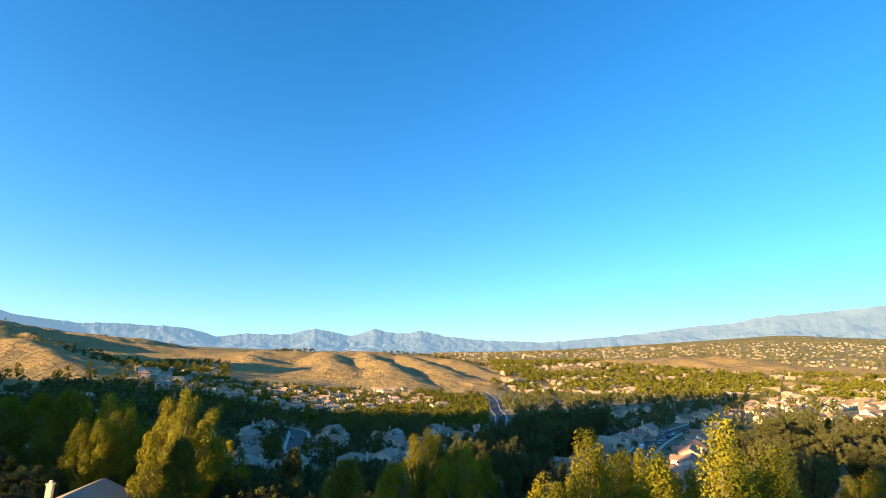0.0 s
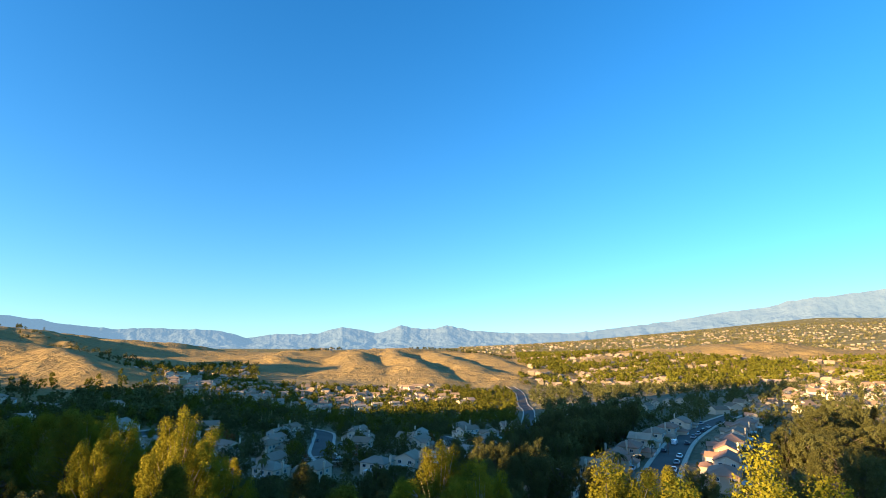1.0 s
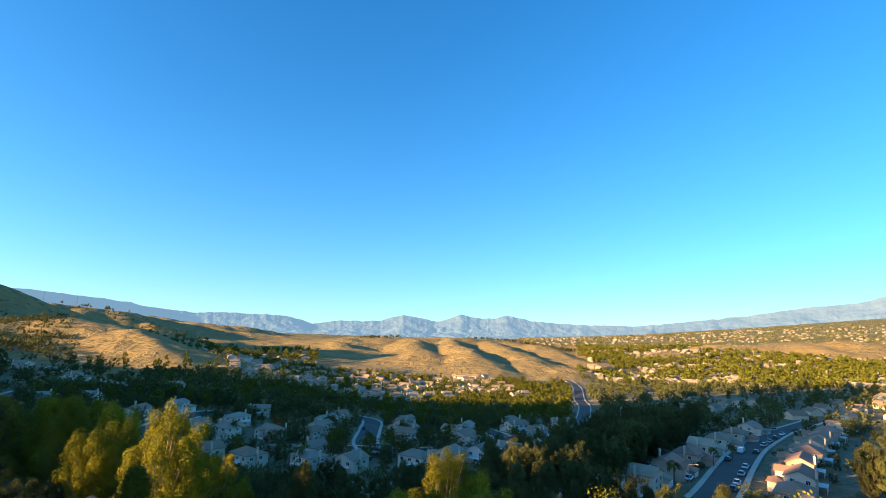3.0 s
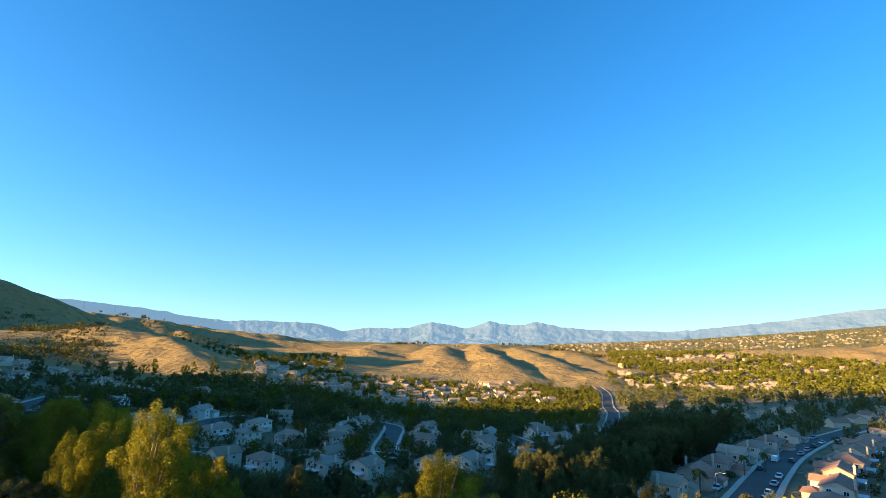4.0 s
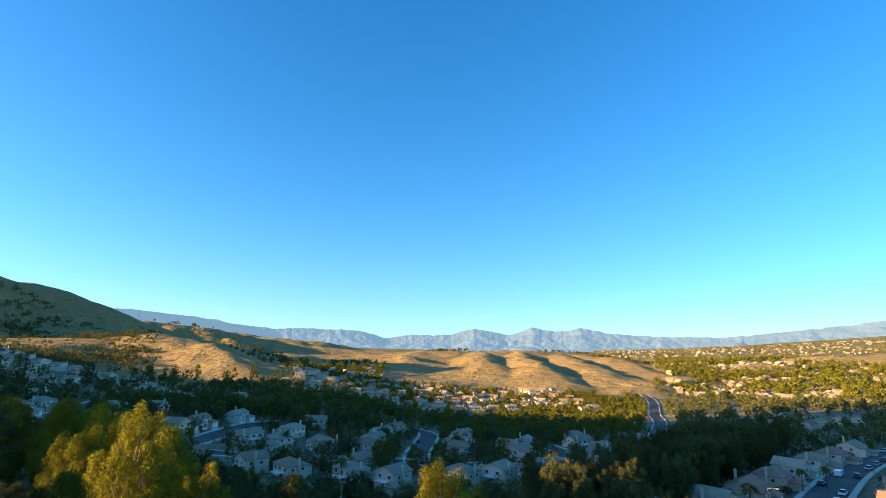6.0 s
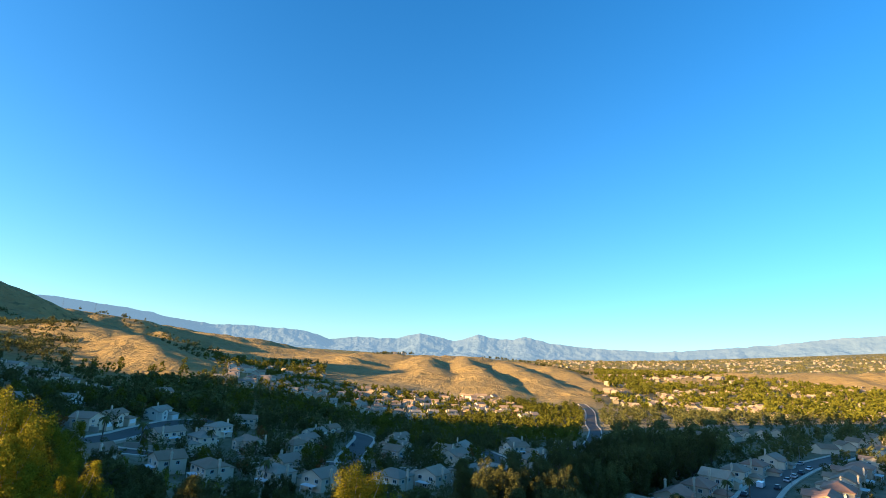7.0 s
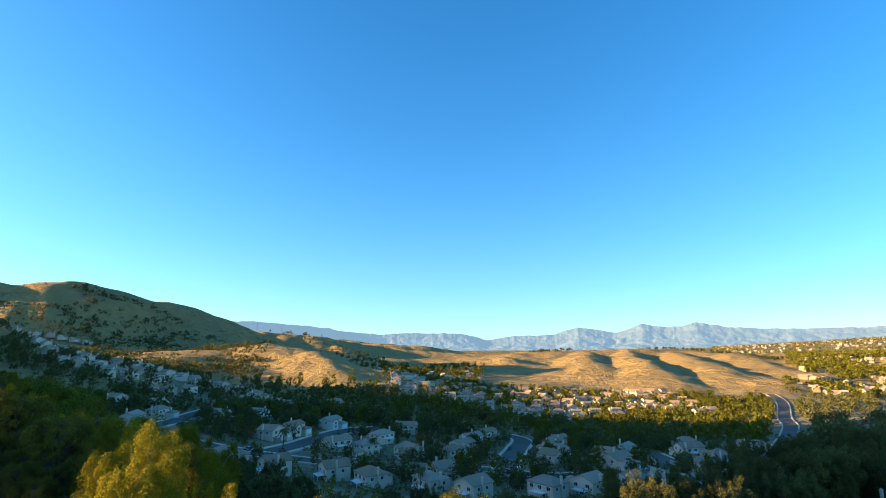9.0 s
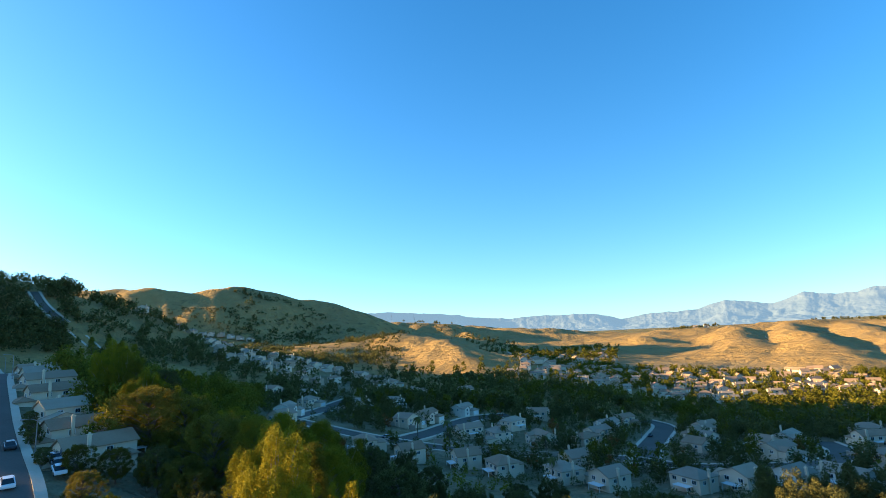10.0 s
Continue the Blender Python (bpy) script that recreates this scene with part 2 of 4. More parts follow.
SPURS = (90, 0.4, [(-470, 1150, 9), (-400, 1000, 3), (-330, 850, -12), (-290, 780, -22)]), (95, 0.4, [(-350, 1380, 20), (-260, 1080, 12), (-190, 840, 0), (-150, 690, -18)]), \
        (85, 0.4, [(-245, 1440, 20), (-165, 1050, 12), (-95, 800, 2), (-70, 650, -18)]), (88, 0.4, [(-140, 1420, 17), (-60, 1050, 8), (0, 800, -4), (15, 690, -18)]), (95, 0.4, [(-20, 1380, 8), (60, 1000, -4), (110, 780, -17)]), \
        (60, 0.3, [(-960, 500, 110), (-830, 560, 66), (-720, 600, 36)]), (60, 0.3, [(-1040, 1100, 62), (-820, 1000, 26), (-700, 930, 4)]), (60, 0.3, [(-940, 1230, 38), (-760, 1080, 12), (-620, 960, -6)])
RIDGES = [PEAK_RIDGE, NEAR_RIDGE, WEST_RIDGE, BACK_RIDGE, KNOLL, LOW_HILL, EAST_RISE, SHADE_RIDGE, *SPURS]


def _value(ix, iy, seed):
    n = (ix.astype(np.int64) * 374761393 + iy.astype(np.int64) * 668265263 + seed * 974711) & 0x7FFFFFFF
    n = ((n ^ (n >> 13)) * 1274126177) & 0x7FFFFFFF
    return ((n ^ (n >> 16)) & 0xFFFF) / 65535.0


def vnoise(x, y, seed=0):
    ix, iy = np.floor(x), np.floor(y)
    fx, fy = x - ix, y - iy
    fx, fy = fx * fx * (3 - 2 * fx), fy * fy * (3 - 2 * fy)
    a, b = _value(ix, iy, seed), _value(ix + 1, iy, seed)
    c, d = _value(ix, iy + 1, seed), _value(ix + 1, iy + 1, seed)
    return (a + (b - a) * fx) * (1 - fy) + (c + (d - c) * fx) * fy


def fbm(x, y, octaves=4, seed=0):
    s, amp = 0.0, 0.5
    for k in range(octaves):
        s = s + amp * vnoise(x * 2 ** k, y * 2 ** k, seed + k)
        amp *= 0.5
    return s


def ground(x, y):
    """The height of the ground, for arrays or numbers."""
    x, y = np.broadcast_arrays(np.asarray(x, float), np.asarray(y, float))
    shape = x.shape
    x, y = x.ravel(), y.ravel()
    z = np.full(x.shape, SPOT_W[-1])
    for (sx, sy, _), w in zip(SPOTS, SPOT_W):
        z = z - w * np.sqrt((x - sx) ** 2 + (y - sy) ** 2 + 900)
    base = z
    hill = np.zeros_like(z)
    for half, rough, crest in RIDGES:
        best, top = np.full(x.shape, 1e9), np.zeros_like(x)
        for (ax, ay, az), (bx, by, bz) in zip(crest, crest[1:]):
            dx, dy = bx - ax, by - ay
            s = np.clip(((x - ax) * dx + (y - ay) * dy) / (dx * dx + dy * dy), 0, 1)
            d = np.hypot(x - ax - s * dx, y - ay - s * dy)
            near = d < best
            best, top = np.where(near, d, best), np.where(near, az + s * (bz - az), top)
        t = best / half
        rise = (top - base) * np.exp(-1.6 * t * t)
        gully = np.abs(fbm(x / 210, y / 210, 4, 11) - 0.47) * 2
        rise = rise * (1 - rough * 0.55 * np.clip(t * 1.6, 0, 1) * np.exp(-(t - 0.55) ** 2) * (1 - np.clip(gully * 3.2, 0, 1)))
        hill = np.logaddexp(hill / 5, rise / 5) * 5 - 5 * math.log(2) * np.exp(-np.abs(hill - rise) / 5)
    z = base + np.maximum(hill, 0)
    return z.reshape(shape)

# ---------------------------------------------------------------- building helpers
def mesh_of(name, verts, faces, material, parent=None, smooth=False, label=""):
    me = bpy.data.meshes.new(name)
    me.from_pydata([tuple(v) for v in verts], [], faces)
    me.materials.append(material)
    if smooth:
        me.polygons.foreach_set("use_smooth", [True] * len(me.polygons))
    me.update()
    ob = new(name, me)
    if parent:
        ob.parent = parent
    if label:
        tagged(ob, label)
    return ob


def quads_of(name, v, material, parent=None):
    """A mesh of loose quads, four corners after four."""
    n = len(v)
    me = bpy.data.meshes.new(name)
    me.vertices.add(n)
    me.vertices.foreach_set("co", np.asarray(v, np.float32).ravel())
    me.loops.add(n)
    me.loops.foreach_set("vertex_index", np.arange(n, dtype=np.int32))
    me.polygons.add(n // 4)
    me.polygons.foreach_set("loop_start", np.arange(0, n, 4, dtype=np.int32))
    me.update(calc_edges=True)
    me.materials.append(material)
    ob = new(name, me)
    if parent:
        ob.parent = parent
    return ob


def part(name, bm, material, parent, label="", smooth=False):
    me = bpy.data.meshes.new(name)
    bm.normal_update()
    bm.to_mesh(me)
    bm.free()
    me.materials.append(material)
    if smooth:
        me.polygons.foreach_set("use_smooth", [True] * len(me.polygons))
    ob = new(name, me)
    ob.parent = parent
    if label:
        tagged(ob, label)
    return ob


def add_box(bm, x0, x1, y0, y1, z0, z1):
    v = [bm.verts.new(p) for p in ((x0, y0, z0), (x1, y0, z0), (x1, y1, z0), (x0, y1, z0), (x0, y0, z1), (x1, y0, z1), (x1, y1, z1), (x0, y1, z1))]
    for f in ((0, 3, 2, 1), (4, 5, 6, 7), (0, 1, 5, 4), (1, 2, 6, 5), (2, 3, 7, 6), (3, 0, 4, 7)):
        bm.faces.new([v[i] for i in f])
    return v


def add_solid(bm, points, faces):
    v = [bm.verts.new(p) for p in points]
    for f in faces:
        bm.faces.new([v[i] for i in f])


def gz(x, y):
    return float(ground(x, y))


# ---------------------------------------------------------------- the ground, one sheet to the horizon
def build_ground():
    radii = np.concatenate([[0.0], np.geomspace(6, 4950, 330)])
    angles = np.concatenate([np.arange(-60, 100, 0.3), np.arange(100, 150, 0.3), np.arange(150, 300, 2.5)])
    a = np.radians(angles)
    n, k = len(angles), len(radii) - 1
    x, y = -np.outer(radii[1:], np.sin(a)), np.outer(radii[1:], np.cos(a))
    z = ground(x, y)
    wx, wy = x + 30 * fbm(x / 90, y / 90, 2, 60), y + 30 * fbm(x / 90, y / 90, 2, 61)
    relief = ((fbm(x / 40, y / 40, 4, 5) - 0.47) * 5 + (np.abs(fbm(wx / 130, wy / 130, 4, 15) - 0.47) - 0.13) * 30) * np.clip((np.hypot(x, y) - 380) / 200, 0, 1)
    base = np.full(x.shape, SPOT_W[-1])
    for (sx, sy, _), w in zip(SPOTS, SPOT_W):
        base = base - w * np.sqrt((x - sx) ** 2 + (y - sy) ** 2 + 900)
    hill = np.clip((z - base - 1.0) / 4, 0, 1)
    z = z + relief * hill
    dry = np.clip(hill + 0.25 * (fbm(x / 60, y / 60, 3, 8) - 0.3), 0, 1)
    d = np.hypot(x, y)
    town = np.clip((d - 1500) / 300, 0, 1) * (1 - hill)
    verts = np.concatenate([[(0, 0, gz(0, 0))], np.stack([x.ravel(), y.ravel(), z.ravel()], 1)])
    i, j = np.meshgrid(np.arange(k - 1), np.arange(n), indexing="ij")
    q = 1 + i * n + j
    r = 1 + i * n + (j + 1) % n
    quads = np.stack([q, q + n, r + n, r], -1).reshape(-1, 4)
    faces = quads.tolist() + [(0, 1 + (m + 1) % n, 1 + m)[::-1] for m in range(n)]
    ob = mesh_of("ground", verts.tolist(), faces, M_GROUND, smooth=True)
    for name, values in (("dry", dry), ("town", town)):
        at = ob.data.attributes.new(name, "FLOAT", "POINT")
        at.data.foreach_set("value", np.concatenate([[0.0], values.ravel()]).astype(np.float32))
    return tagged(ob, "dry golden grass hills above a brown and green valley floor", "ground", kind="structure")


build_ground()


def build_mountains():
    """The far range: crest heights in degrees against the bearing, worn by ridged gullies."""
    bearing = np.array([-50.0, -40.0, -33.0, -30.0, -28.5, -25.0, -20.0, -14.6, -10.0, -6.0, -3.0, 0.5, 2.0, 3.3, 4.6, 6.0, 7.3, 8.4, 9.6, 10.8, 12.8, 14.8, 16.2, 17.2, 19.2, 21.5, 23.2, 24.4, 26.0, 28.0, 31.0, 33.5, 36.0, 39.0, 42.0, 45.0, 48.0, 52.0, 60.0, 100.0])
    crest = np.array([5.2, 4.95, 4.2, 3.9, 3.4, 3.05, 2.2, 1.45, 0.97, 0.9, 1.0, 1.2, 1.5, 1.8, 1.35, 1.35, 1.5, 1.75, 1.3, 0.82, 1.15, 1.45, 1.1, 0.75, 0.65, 0.65, 0.35, 0.2, 0.7, 1.0, 1.0, 1.05, 0.95, 1.15, 1.7, 2.0, 2.3, 2.4, 2.4, 2.2])
    az = np.arange(-50, 100, 0.07)
    rows_ = 44
    top = np.interp(az, bearing, crest) + (fbm(az * 1.3, az * 0, 4, 3) - 0.47) * 0.2
    base = -1.1 + np.clip((-az - 5) / 27, 0, 1) * 1.4
    a, verts = np.radians(az), []
    for r in range(rows_):
        t = r / (rows_ - 1)
        dist = 3950 + 900 * t
        x, y = -np.sin(a) * dist, np.cos(a) * dist
        wx, wy = x + 90 * fbm(x / 260, y / 260, 2, 40), y + 90 * fbm(x / 260, y / 260, 2, 41)
        gully = np.abs(fbm(wx / 230, wy / 230, 5, 21) - 0.47) * 2.1
        el = base + (top - base) * np.clip(t ** 1.15 * (1 - 0.6 * (1 - t ** 3)) + (1 - t ** 4) * t ** 0.6 * 0.62 * (gully - 0.15), 0, 1)
        verts.append(np.stack([x, y, 40 + dist * np.tan(np.radians(el)) - 12 * (r == 0)], 1))
    n = len(az)
    faces = [(r * n + i, r * n + i + 1, (r + 1) * n + i + 1, (r + 1) * n + i)[::-1] for r in range(rows_ - 1) for i in range(n - 1)]
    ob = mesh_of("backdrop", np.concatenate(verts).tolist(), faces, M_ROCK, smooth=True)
    return tagged(ob, "distant granite mountain range, haze put into its blue-grey colour and glow", "mountains", kind="structure")


build_mountains()


# ---------------------------------------------------------------- roads
def smooth_line(points, step=4.0):
    p = np.array(points, float)
    out = []
    for i in range(len(p) - 1):
        a, b = p[i], p[i + 1]
        m0 = (b - p[i - 1]) / 2 if i else b - a
        m1 = (p[i + 2] - a) / 2 if i + 2 < len(p) else b - a
        k = max(2, int(np.hypot(*(b - a)) / step))
        for s in np.arange(k) / k:
            out.append((2 * s ** 3 - 3 * s * s + 1) * a + (s ** 3 - 2 * s * s + s) * m0 + (3 * s * s - 2 * s ** 3) * b + (s ** 3 - s * s) * m1)
    return np.array(out + [p[-1]])


ALL_ROADS = []


def strip(name, line, offsets, heights, material, label, category):
    """A ribbon along a line: cross section by side offsets and heights over the ground."""
    d = np.gradient(line, axis=0)
    d /= np.hypot(*d.T)[:, None]
    side = np.stack([d[:, 1], -d[:, 0]], 1)
    verts, k = [], len(offsets)
    mid = ground(line[:, 0], line[:, 1])
    for off, h in zip(offsets, heights):
        p = line + side * off
        verts.append(np.stack([p[:, 0], p[:, 1], np.maximum(ground(p[:, 0], p[:, 1]), mid - 0.1 * abs(off)) + h], 1))
    v = np.stack(verts, 1).reshape(-1, 3)
    faces = [(i * k + j, i * k + j + 1, (i + 1) * k + j + 1, (i + 1) * k + j) for i in range(len(line) - 1) for j in range(k - 1)]
    ob = mesh_of(name, v.tolist(), faces, material)
    return tagged(ob, label, category, kind="structure")


def road(points, half=4.8, walk_wide=1.6):
    line = smooth_line(points)
    ALL_ROADS.append((line, half))
    strip("road", line, [-half, 0, half], [0.35, 0.42, 0.35], M_ASPHALT, "dark grey asphalt street between pale kerbs", "road")
    for s in (-1, 1):
        o = [half * s, half * s, (half + walk_wide) * s, (half + walk_wide) * s]
        h = [0.2, 0.52, 0.55, -0.6]
        strip("pavement", line, o if s > 0 else o[::-1], h if s > 0 else h[::-1], M_CONCRETE, "pale concrete pavement with a raised kerb", "pavement")
    return line


ROAD_EAST = road([(2, 72), (22, 112), (42, 150), (60, 189), (78, 226), (97, 258), (118, 290), (150, 330)])
ROAD_COURT = road([(-118, 318), (-104, 310), (-94, 276), (-83, 236), (-72, 212)])
ROAD_CENTRE = road([(30, 700), (40, 620), (35, 510), (35, 456), (23, 343), (16, 287)], 4.2, 1.0)
ROAD_WEST = road([(-52, 28), (-87, 33), (-115, 35), (-150, 37.5), (-190, 41), (-240, 47), (-300, 51), (-390, 55)])
ROAD_FRONT = road([(-208, 146), (-172, 158), (-147, 173), (-122, 195), (-104, 210), (-84, 219), (-62, 216), (-44, 224), (-24, 240), (-22, 270), (-33, 300)], 4.2)
ROAD_LOOP = road([(-156, 166), (-163, 192), (-172, 216), (-178, 242), (-172, 264)], 4.2)
ROAD_UPPER = road([(-206, 146), (-231, 177), (-258, 208), (-272, 232)], 4.2)
ROAD_HILL = road([(-352, 116), (-385, 116), (-405, 112), (-423, 104), (-440, 96), (-452, 92), (-466, 90)], 2.6)

# ---------------------------------------------------------------- houses
def add_gable(bm, x0, x1, y0, y1, z, rise, over=0.5, thick=0.22, along="x"):
    """A gable roof as a folded slab; its ridge runs along x or y."""
    if along == "y":
        pts = [(-over + x0, y0 - over, z), ((x0 + x1) / 2, y0 - over, z + rise), (x1 + over, y0 - over, z),
               (-over + x0, y1 + over, z), ((x0 + x1) / 2, y1 + over, z + rise), (x1 + over, y1 + over, z)]
    else:
        pts = [(x0 - over, y0 - over, z), (x0 - over, (y0 + y1) / 2, z + rise), (x0 - over, y1 + over, z),
               (x1 + over, y0 - over, z), (x1 + over, (y0 + y1) / 2, z + rise), (x1 + over, y1 + over, z)]
    low = [(a, b, c - thick) for a, b, c in pts]
    add_solid(bm, pts + low, [(0, 3, 4, 1), (1, 4, 5, 2), (6, 7, 10, 9), (7, 8, 11, 10), (0, 1, 7, 6), (1, 2, 8, 7), (3, 9, 10, 4), (4, 10, 11, 5), (0, 6, 9, 3), (2, 5, 11, 8)])


def add_hip(bm, x0, x1, y0, y1, z, rise, over=0.5, thick=0.22):
    w, d = x1 - x0, y1 - y0
    k = min(w, d) / 2
    if w >= d:
        r0, r1 = (x0 + k * 0.9, (y0 + y1) / 2, z + rise), (x1 - k * 0.9, (y0 + y1) / 2, z + rise)
        tops = [(0, 1, 5, 4), (1, 2, 5), (2, 3, 4, 5), (3, 0, 4)]
    else:
        r0, r1 = ((x0 + x1) / 2, y0 + k * 0.9, z + rise), ((x0 + x1) / 2, y1 - k * 0.9, z + rise)
        tops = [(0, 1, 4), (1, 2, 5, 4), (2, 3, 5), (3, 0, 4, 5)]
    c = [(x0 - over, y0 - over, z), (x1 + over, y0 - over, z), (x1 + over, y1 + over, z), (x0 - over, y1 + over, z)]
    pts = c + [r0, r1] + [(a, b, e - thick) for a, b, e in c]
    add_solid(bm, pts, tops + [(1, 0, 6, 7), (2, 1, 7, 8), (3, 2, 8, 9), (0, 3, 9, 6), (6, 9, 8, 7)])


def add_wall_block(bm, x0, x1, y0, y1, z0, z1, gable=None, rise=0.0):
    """A block of wall, with the triangle under a gable where the ridge runs along x or y."""
    add_box(bm, x0, x1, y0, y1, z0, z1)
    if gable == "y":
        for y, s in ((y0, 1), (y1, -1)):
            add_solid(bm, [(x0, y, z1), (x1, y, z1), ((x0 + x1) / 2, y, z1 + rise - 0.12), (x0, y + 0.2 * s, z1), (x1, y + 0.2 * s, z1), ((x0 + x1) / 2, y + 0.2 * s, z1 + rise - 0.12)],
                      [(0, 1, 2), (3, 5, 4), (0, 2, 5, 3), (1, 4, 5, 2)])
    if gable == "x":
        for x, s in ((x0, 1), (x1, -1)):
            add_solid(bm, [(x, y0, z1), (x, y1, z1), (x, (y0 + y1) / 2, z1 + rise - 0.12), (x + 0.2 * s, y0, z1), (x + 0.2 * s, y1, z1), (x + 0.2 * s, (y0 + y1) / 2, z1 + rise - 0.12)],
                      [(0, 2, 1), (3, 4, 5), (0, 3, 5, 2), (1, 2, 5, 4)])


def add_window(parent, x, y, z, w, h, face):
    """A window on the wall that faces -y, +y, -x or +x: a white frame proud of the wall, and its pane."""
    bm = bmesh.new()
    t = 0.13
    for a0, a1, b0, b1 in ((-w / 2 - t, w / 2 + t, -t, 0), (-w / 2 - t, w / 2 + t, h, h + t), (-w / 2 - t, -w / 2, 0, h), (w / 2, w / 2 + t, 0, h), (-0.035, 0.035, 0, h)):
        add_box(bm, a0, a1, -0.10, 0.0, b0, b1)
    ob = part("window", bm, M_TRIM, parent)
    bm = bmesh.new()
    add_box(bm, -w / 2, w / 2, -0.04, 0.0, 0, h)
    part("pane", bm, M_GLASS, ob, "dark window pane")
    ob.matrix_basis = pose(x, y, z, 0, 0, {"-y": 0, "+x": 90, "+y": 180, "-x": 270}[face])
    return ob


def add_chimney(parent, x, y, top, w=1.0, d=0.8):
    bm = bmesh.new()
    add_box(bm, x - w / 2, x + w / 2, y - d / 2, y + d / 2, -1, top)
    add_box(bm, x - w / 2 - 0.12, x + w / 2 + 0.12, y - d / 2 - 0.12, y + d / 2 + 0.12, top, top + 0.22)
    add_box(bm, x - w / 4, x + w / 4, y - d / 4, y + d / 4, top + 0.22, top + 0.65)
    part("chimney", bm, M_STUCCO, parent, "cream stucco chimney with a capped flue")


def add_garage_door(parent, x, y, w=4.9):
    bm = bmesh.new()
    for k in range(4):
        add_box(bm, x - w / 2, x + w / 2, y - 0.08, y, 0.02 + k * 0.55, 0.02 + k * 0.55 + 0.52)
    part("garage_door", bm, M_TRIM, parent, "white panelled garage door")


def add_front_door(parent, x, y):
    bm = bmesh.new()
    add_box(bm, x - 0.5, x + 0.5, y - 0.07, y, 0, 2.1)
    part("door", bm, M_BARK, parent, "brown front door")


def house(kind, wall, roof, label, far=False):
    """A two-storey house on a base that runs into the slope. Its street side faces -y."""
    top = new("house")
    bw, br = bmesh.new(), bmesh.new()
    if kind == "gable":      # main block with the gable to the street, low garage wing
        add_wall_block(bw, -5.5, 5.5, -5, 6, -3, 5.6, "y", 2.6)
        add_gable(br, -5.5, 5.5, -5, 6, 5.6, 2.6, along="y")
        add_wall_block(bw, 5.5, 11, -7, 3, -3, 2.9, "x", 1.8)
        add_gable(br, 5.75, 11, -7, 3, 2.9, 1.8, along="x")
        garage, chim, wins = (8.2, -7.0), (-5.9, 1.5), [(-2.6, -5, 3.4), (2.4, -5, 3.4), (-2.6, -5, 0.8), (-2.8, 6, 3.4), (2.6, 6, 3.4), (0, 6, 0.6)]
        door = (1.8, -5.0)
    elif kind == "hip":      # hipped main block, garage wing forward
        add_wall_block(bw, -6.5, 6.5, -4.5, 5.5, -3, 5.5)
        add_hip(br, -6.5, 6.5, -4.5, 5.5, 5.5, 2.4)
        add_wall_block(bw, 0.4, 6.9, -10, -4.5, -3, 2.9)
        add_hip(br, 0.4, 6.9, -10, -4.0, 2.9, 1.6)
        garage, chim, wins = (3.6, -10.0), (-6.9, 0.5), [(-4.4, -4.5, 3.4), (-1.2, -4.5, 3.4), (4.2, -4.5, 4.0), (-4.2, 5.5, 3.4), (0, 5.5, 3.4), (4.2, 5.5, 3.4), (-1.5, 5.5, 0.6)]
        door = (-2.6, -4.5)
    elif kind == "deep":     # ridge running back from the street, low garage in front
        add_wall_block(bw, -5.2, 5.2, -6, 9, -3, 5.4, "y", 2.4)
        add_gable(br, -5.2, 5.2, -6, 9, 5.4, 2.4, along="y")
        add_wall_block(bw, 0.2, 7, -10.5, -6, -3, 2.9)
        add_hip(br, 0.2, 7, -10.5, -5.6, 2.9, 1.5)
        add_wall_block(bw, 5.2, 8.6, 1, 8, -3, 2.8)
        add_hip(br, 5.45, 8.6, 1, 8, 2.8, 1.2)
        garage, chim, wins = (3.6, -10.5), (5.6, -1.5), [(-2.6, -6, 3.4), (-2.6, -6, 0.8), (2.4, -6, 4.4), (-2.8, 9, 3.4), (2.6, 9, 3.4), (0, 9, 0.6)]
        door = (-0.6, -6.0)
    else:                    # long ridge along the street with a cross gable
        add_wall_block(bw, -7.5, 7.5, -4, 5, -3, 5.4, "x", 2.3)
        add_gable(br, -7.5, 7.5, -4, 5, 5.4, 2.3, along="x")
        add_wall_block(bw, -7, -1.6, -7.5, -4, -3, 5.0, "y", 1.6)
        add_gable(br, -7, -1.6, -7.5, 0, 5.0, 1.6, along="y")
        add_wall_block(bw, 1, 7.5, -9, -4, -3, 2.8)
        add_hip(br, 1, 7.5, -9, -3.6, 2.8, 1.4)
        garage, chim, wins = (4.3, -9.0), (5.5, 5.3), [(-4.3, -7.5, 3.2), (-4.3, -7.5, 0.8), (3, -4, 3.5), (-5, 5, 3.3), (-1, 5, 3.3), (3, 5, 3.3), (-3, 5, 0.6)]
        door = (-0.3, -4.0)
    part("wall", bw, wall, top)
    part("roof", br, roof, top)
    add_chimney(top, chim[0], chim[1], 8.2, 0.9, 0.7)
    add_garage_door(top, *garage)
    if not far:
        add_front_door(top, *door)
    for x, y, z in (wins if not far else wins[::2]):
        add_window(top, x, y, z, 1.7, 1.35, "-y" if y < 0 else "+y")
    if not far:
        xs = {"gable": 5.5, "deep": 5.2, "hip": 6.5, "long": 7.5}[kind]
        back = {"gable": 6.0, "deep": 9.0, "hip": 5.5, "long": 5.0}[kind]
        bm = bmesh.new()
        add_box(bm, -3.5, 2.9, back, back + 3.2, 2.5, 2.7)
        part("patio_cover", bm, M_TRIM, top, "white flat patio cover")
        for x in (-3.3, 2.7):
            bm = bmesh.new()
            add_box(bm, x - 0.09, x + 0.09, back + 2.81, back + 2.99, -3, 2.42)
            part("patio_post", bm, M_TRIM, top)
        for y in (-1.5, 3.0):
            add_window(top, -xs, y, 3.4, 1.3, 1.2, "-x")
            add_window(top, xs, y, 3.6, 1.3, 1.2, "+x")
    top.scale = (0.66, 0.66, 0.66) if far else (0.78, 0.78, 0.78)
    return tagged(top, label, "house")


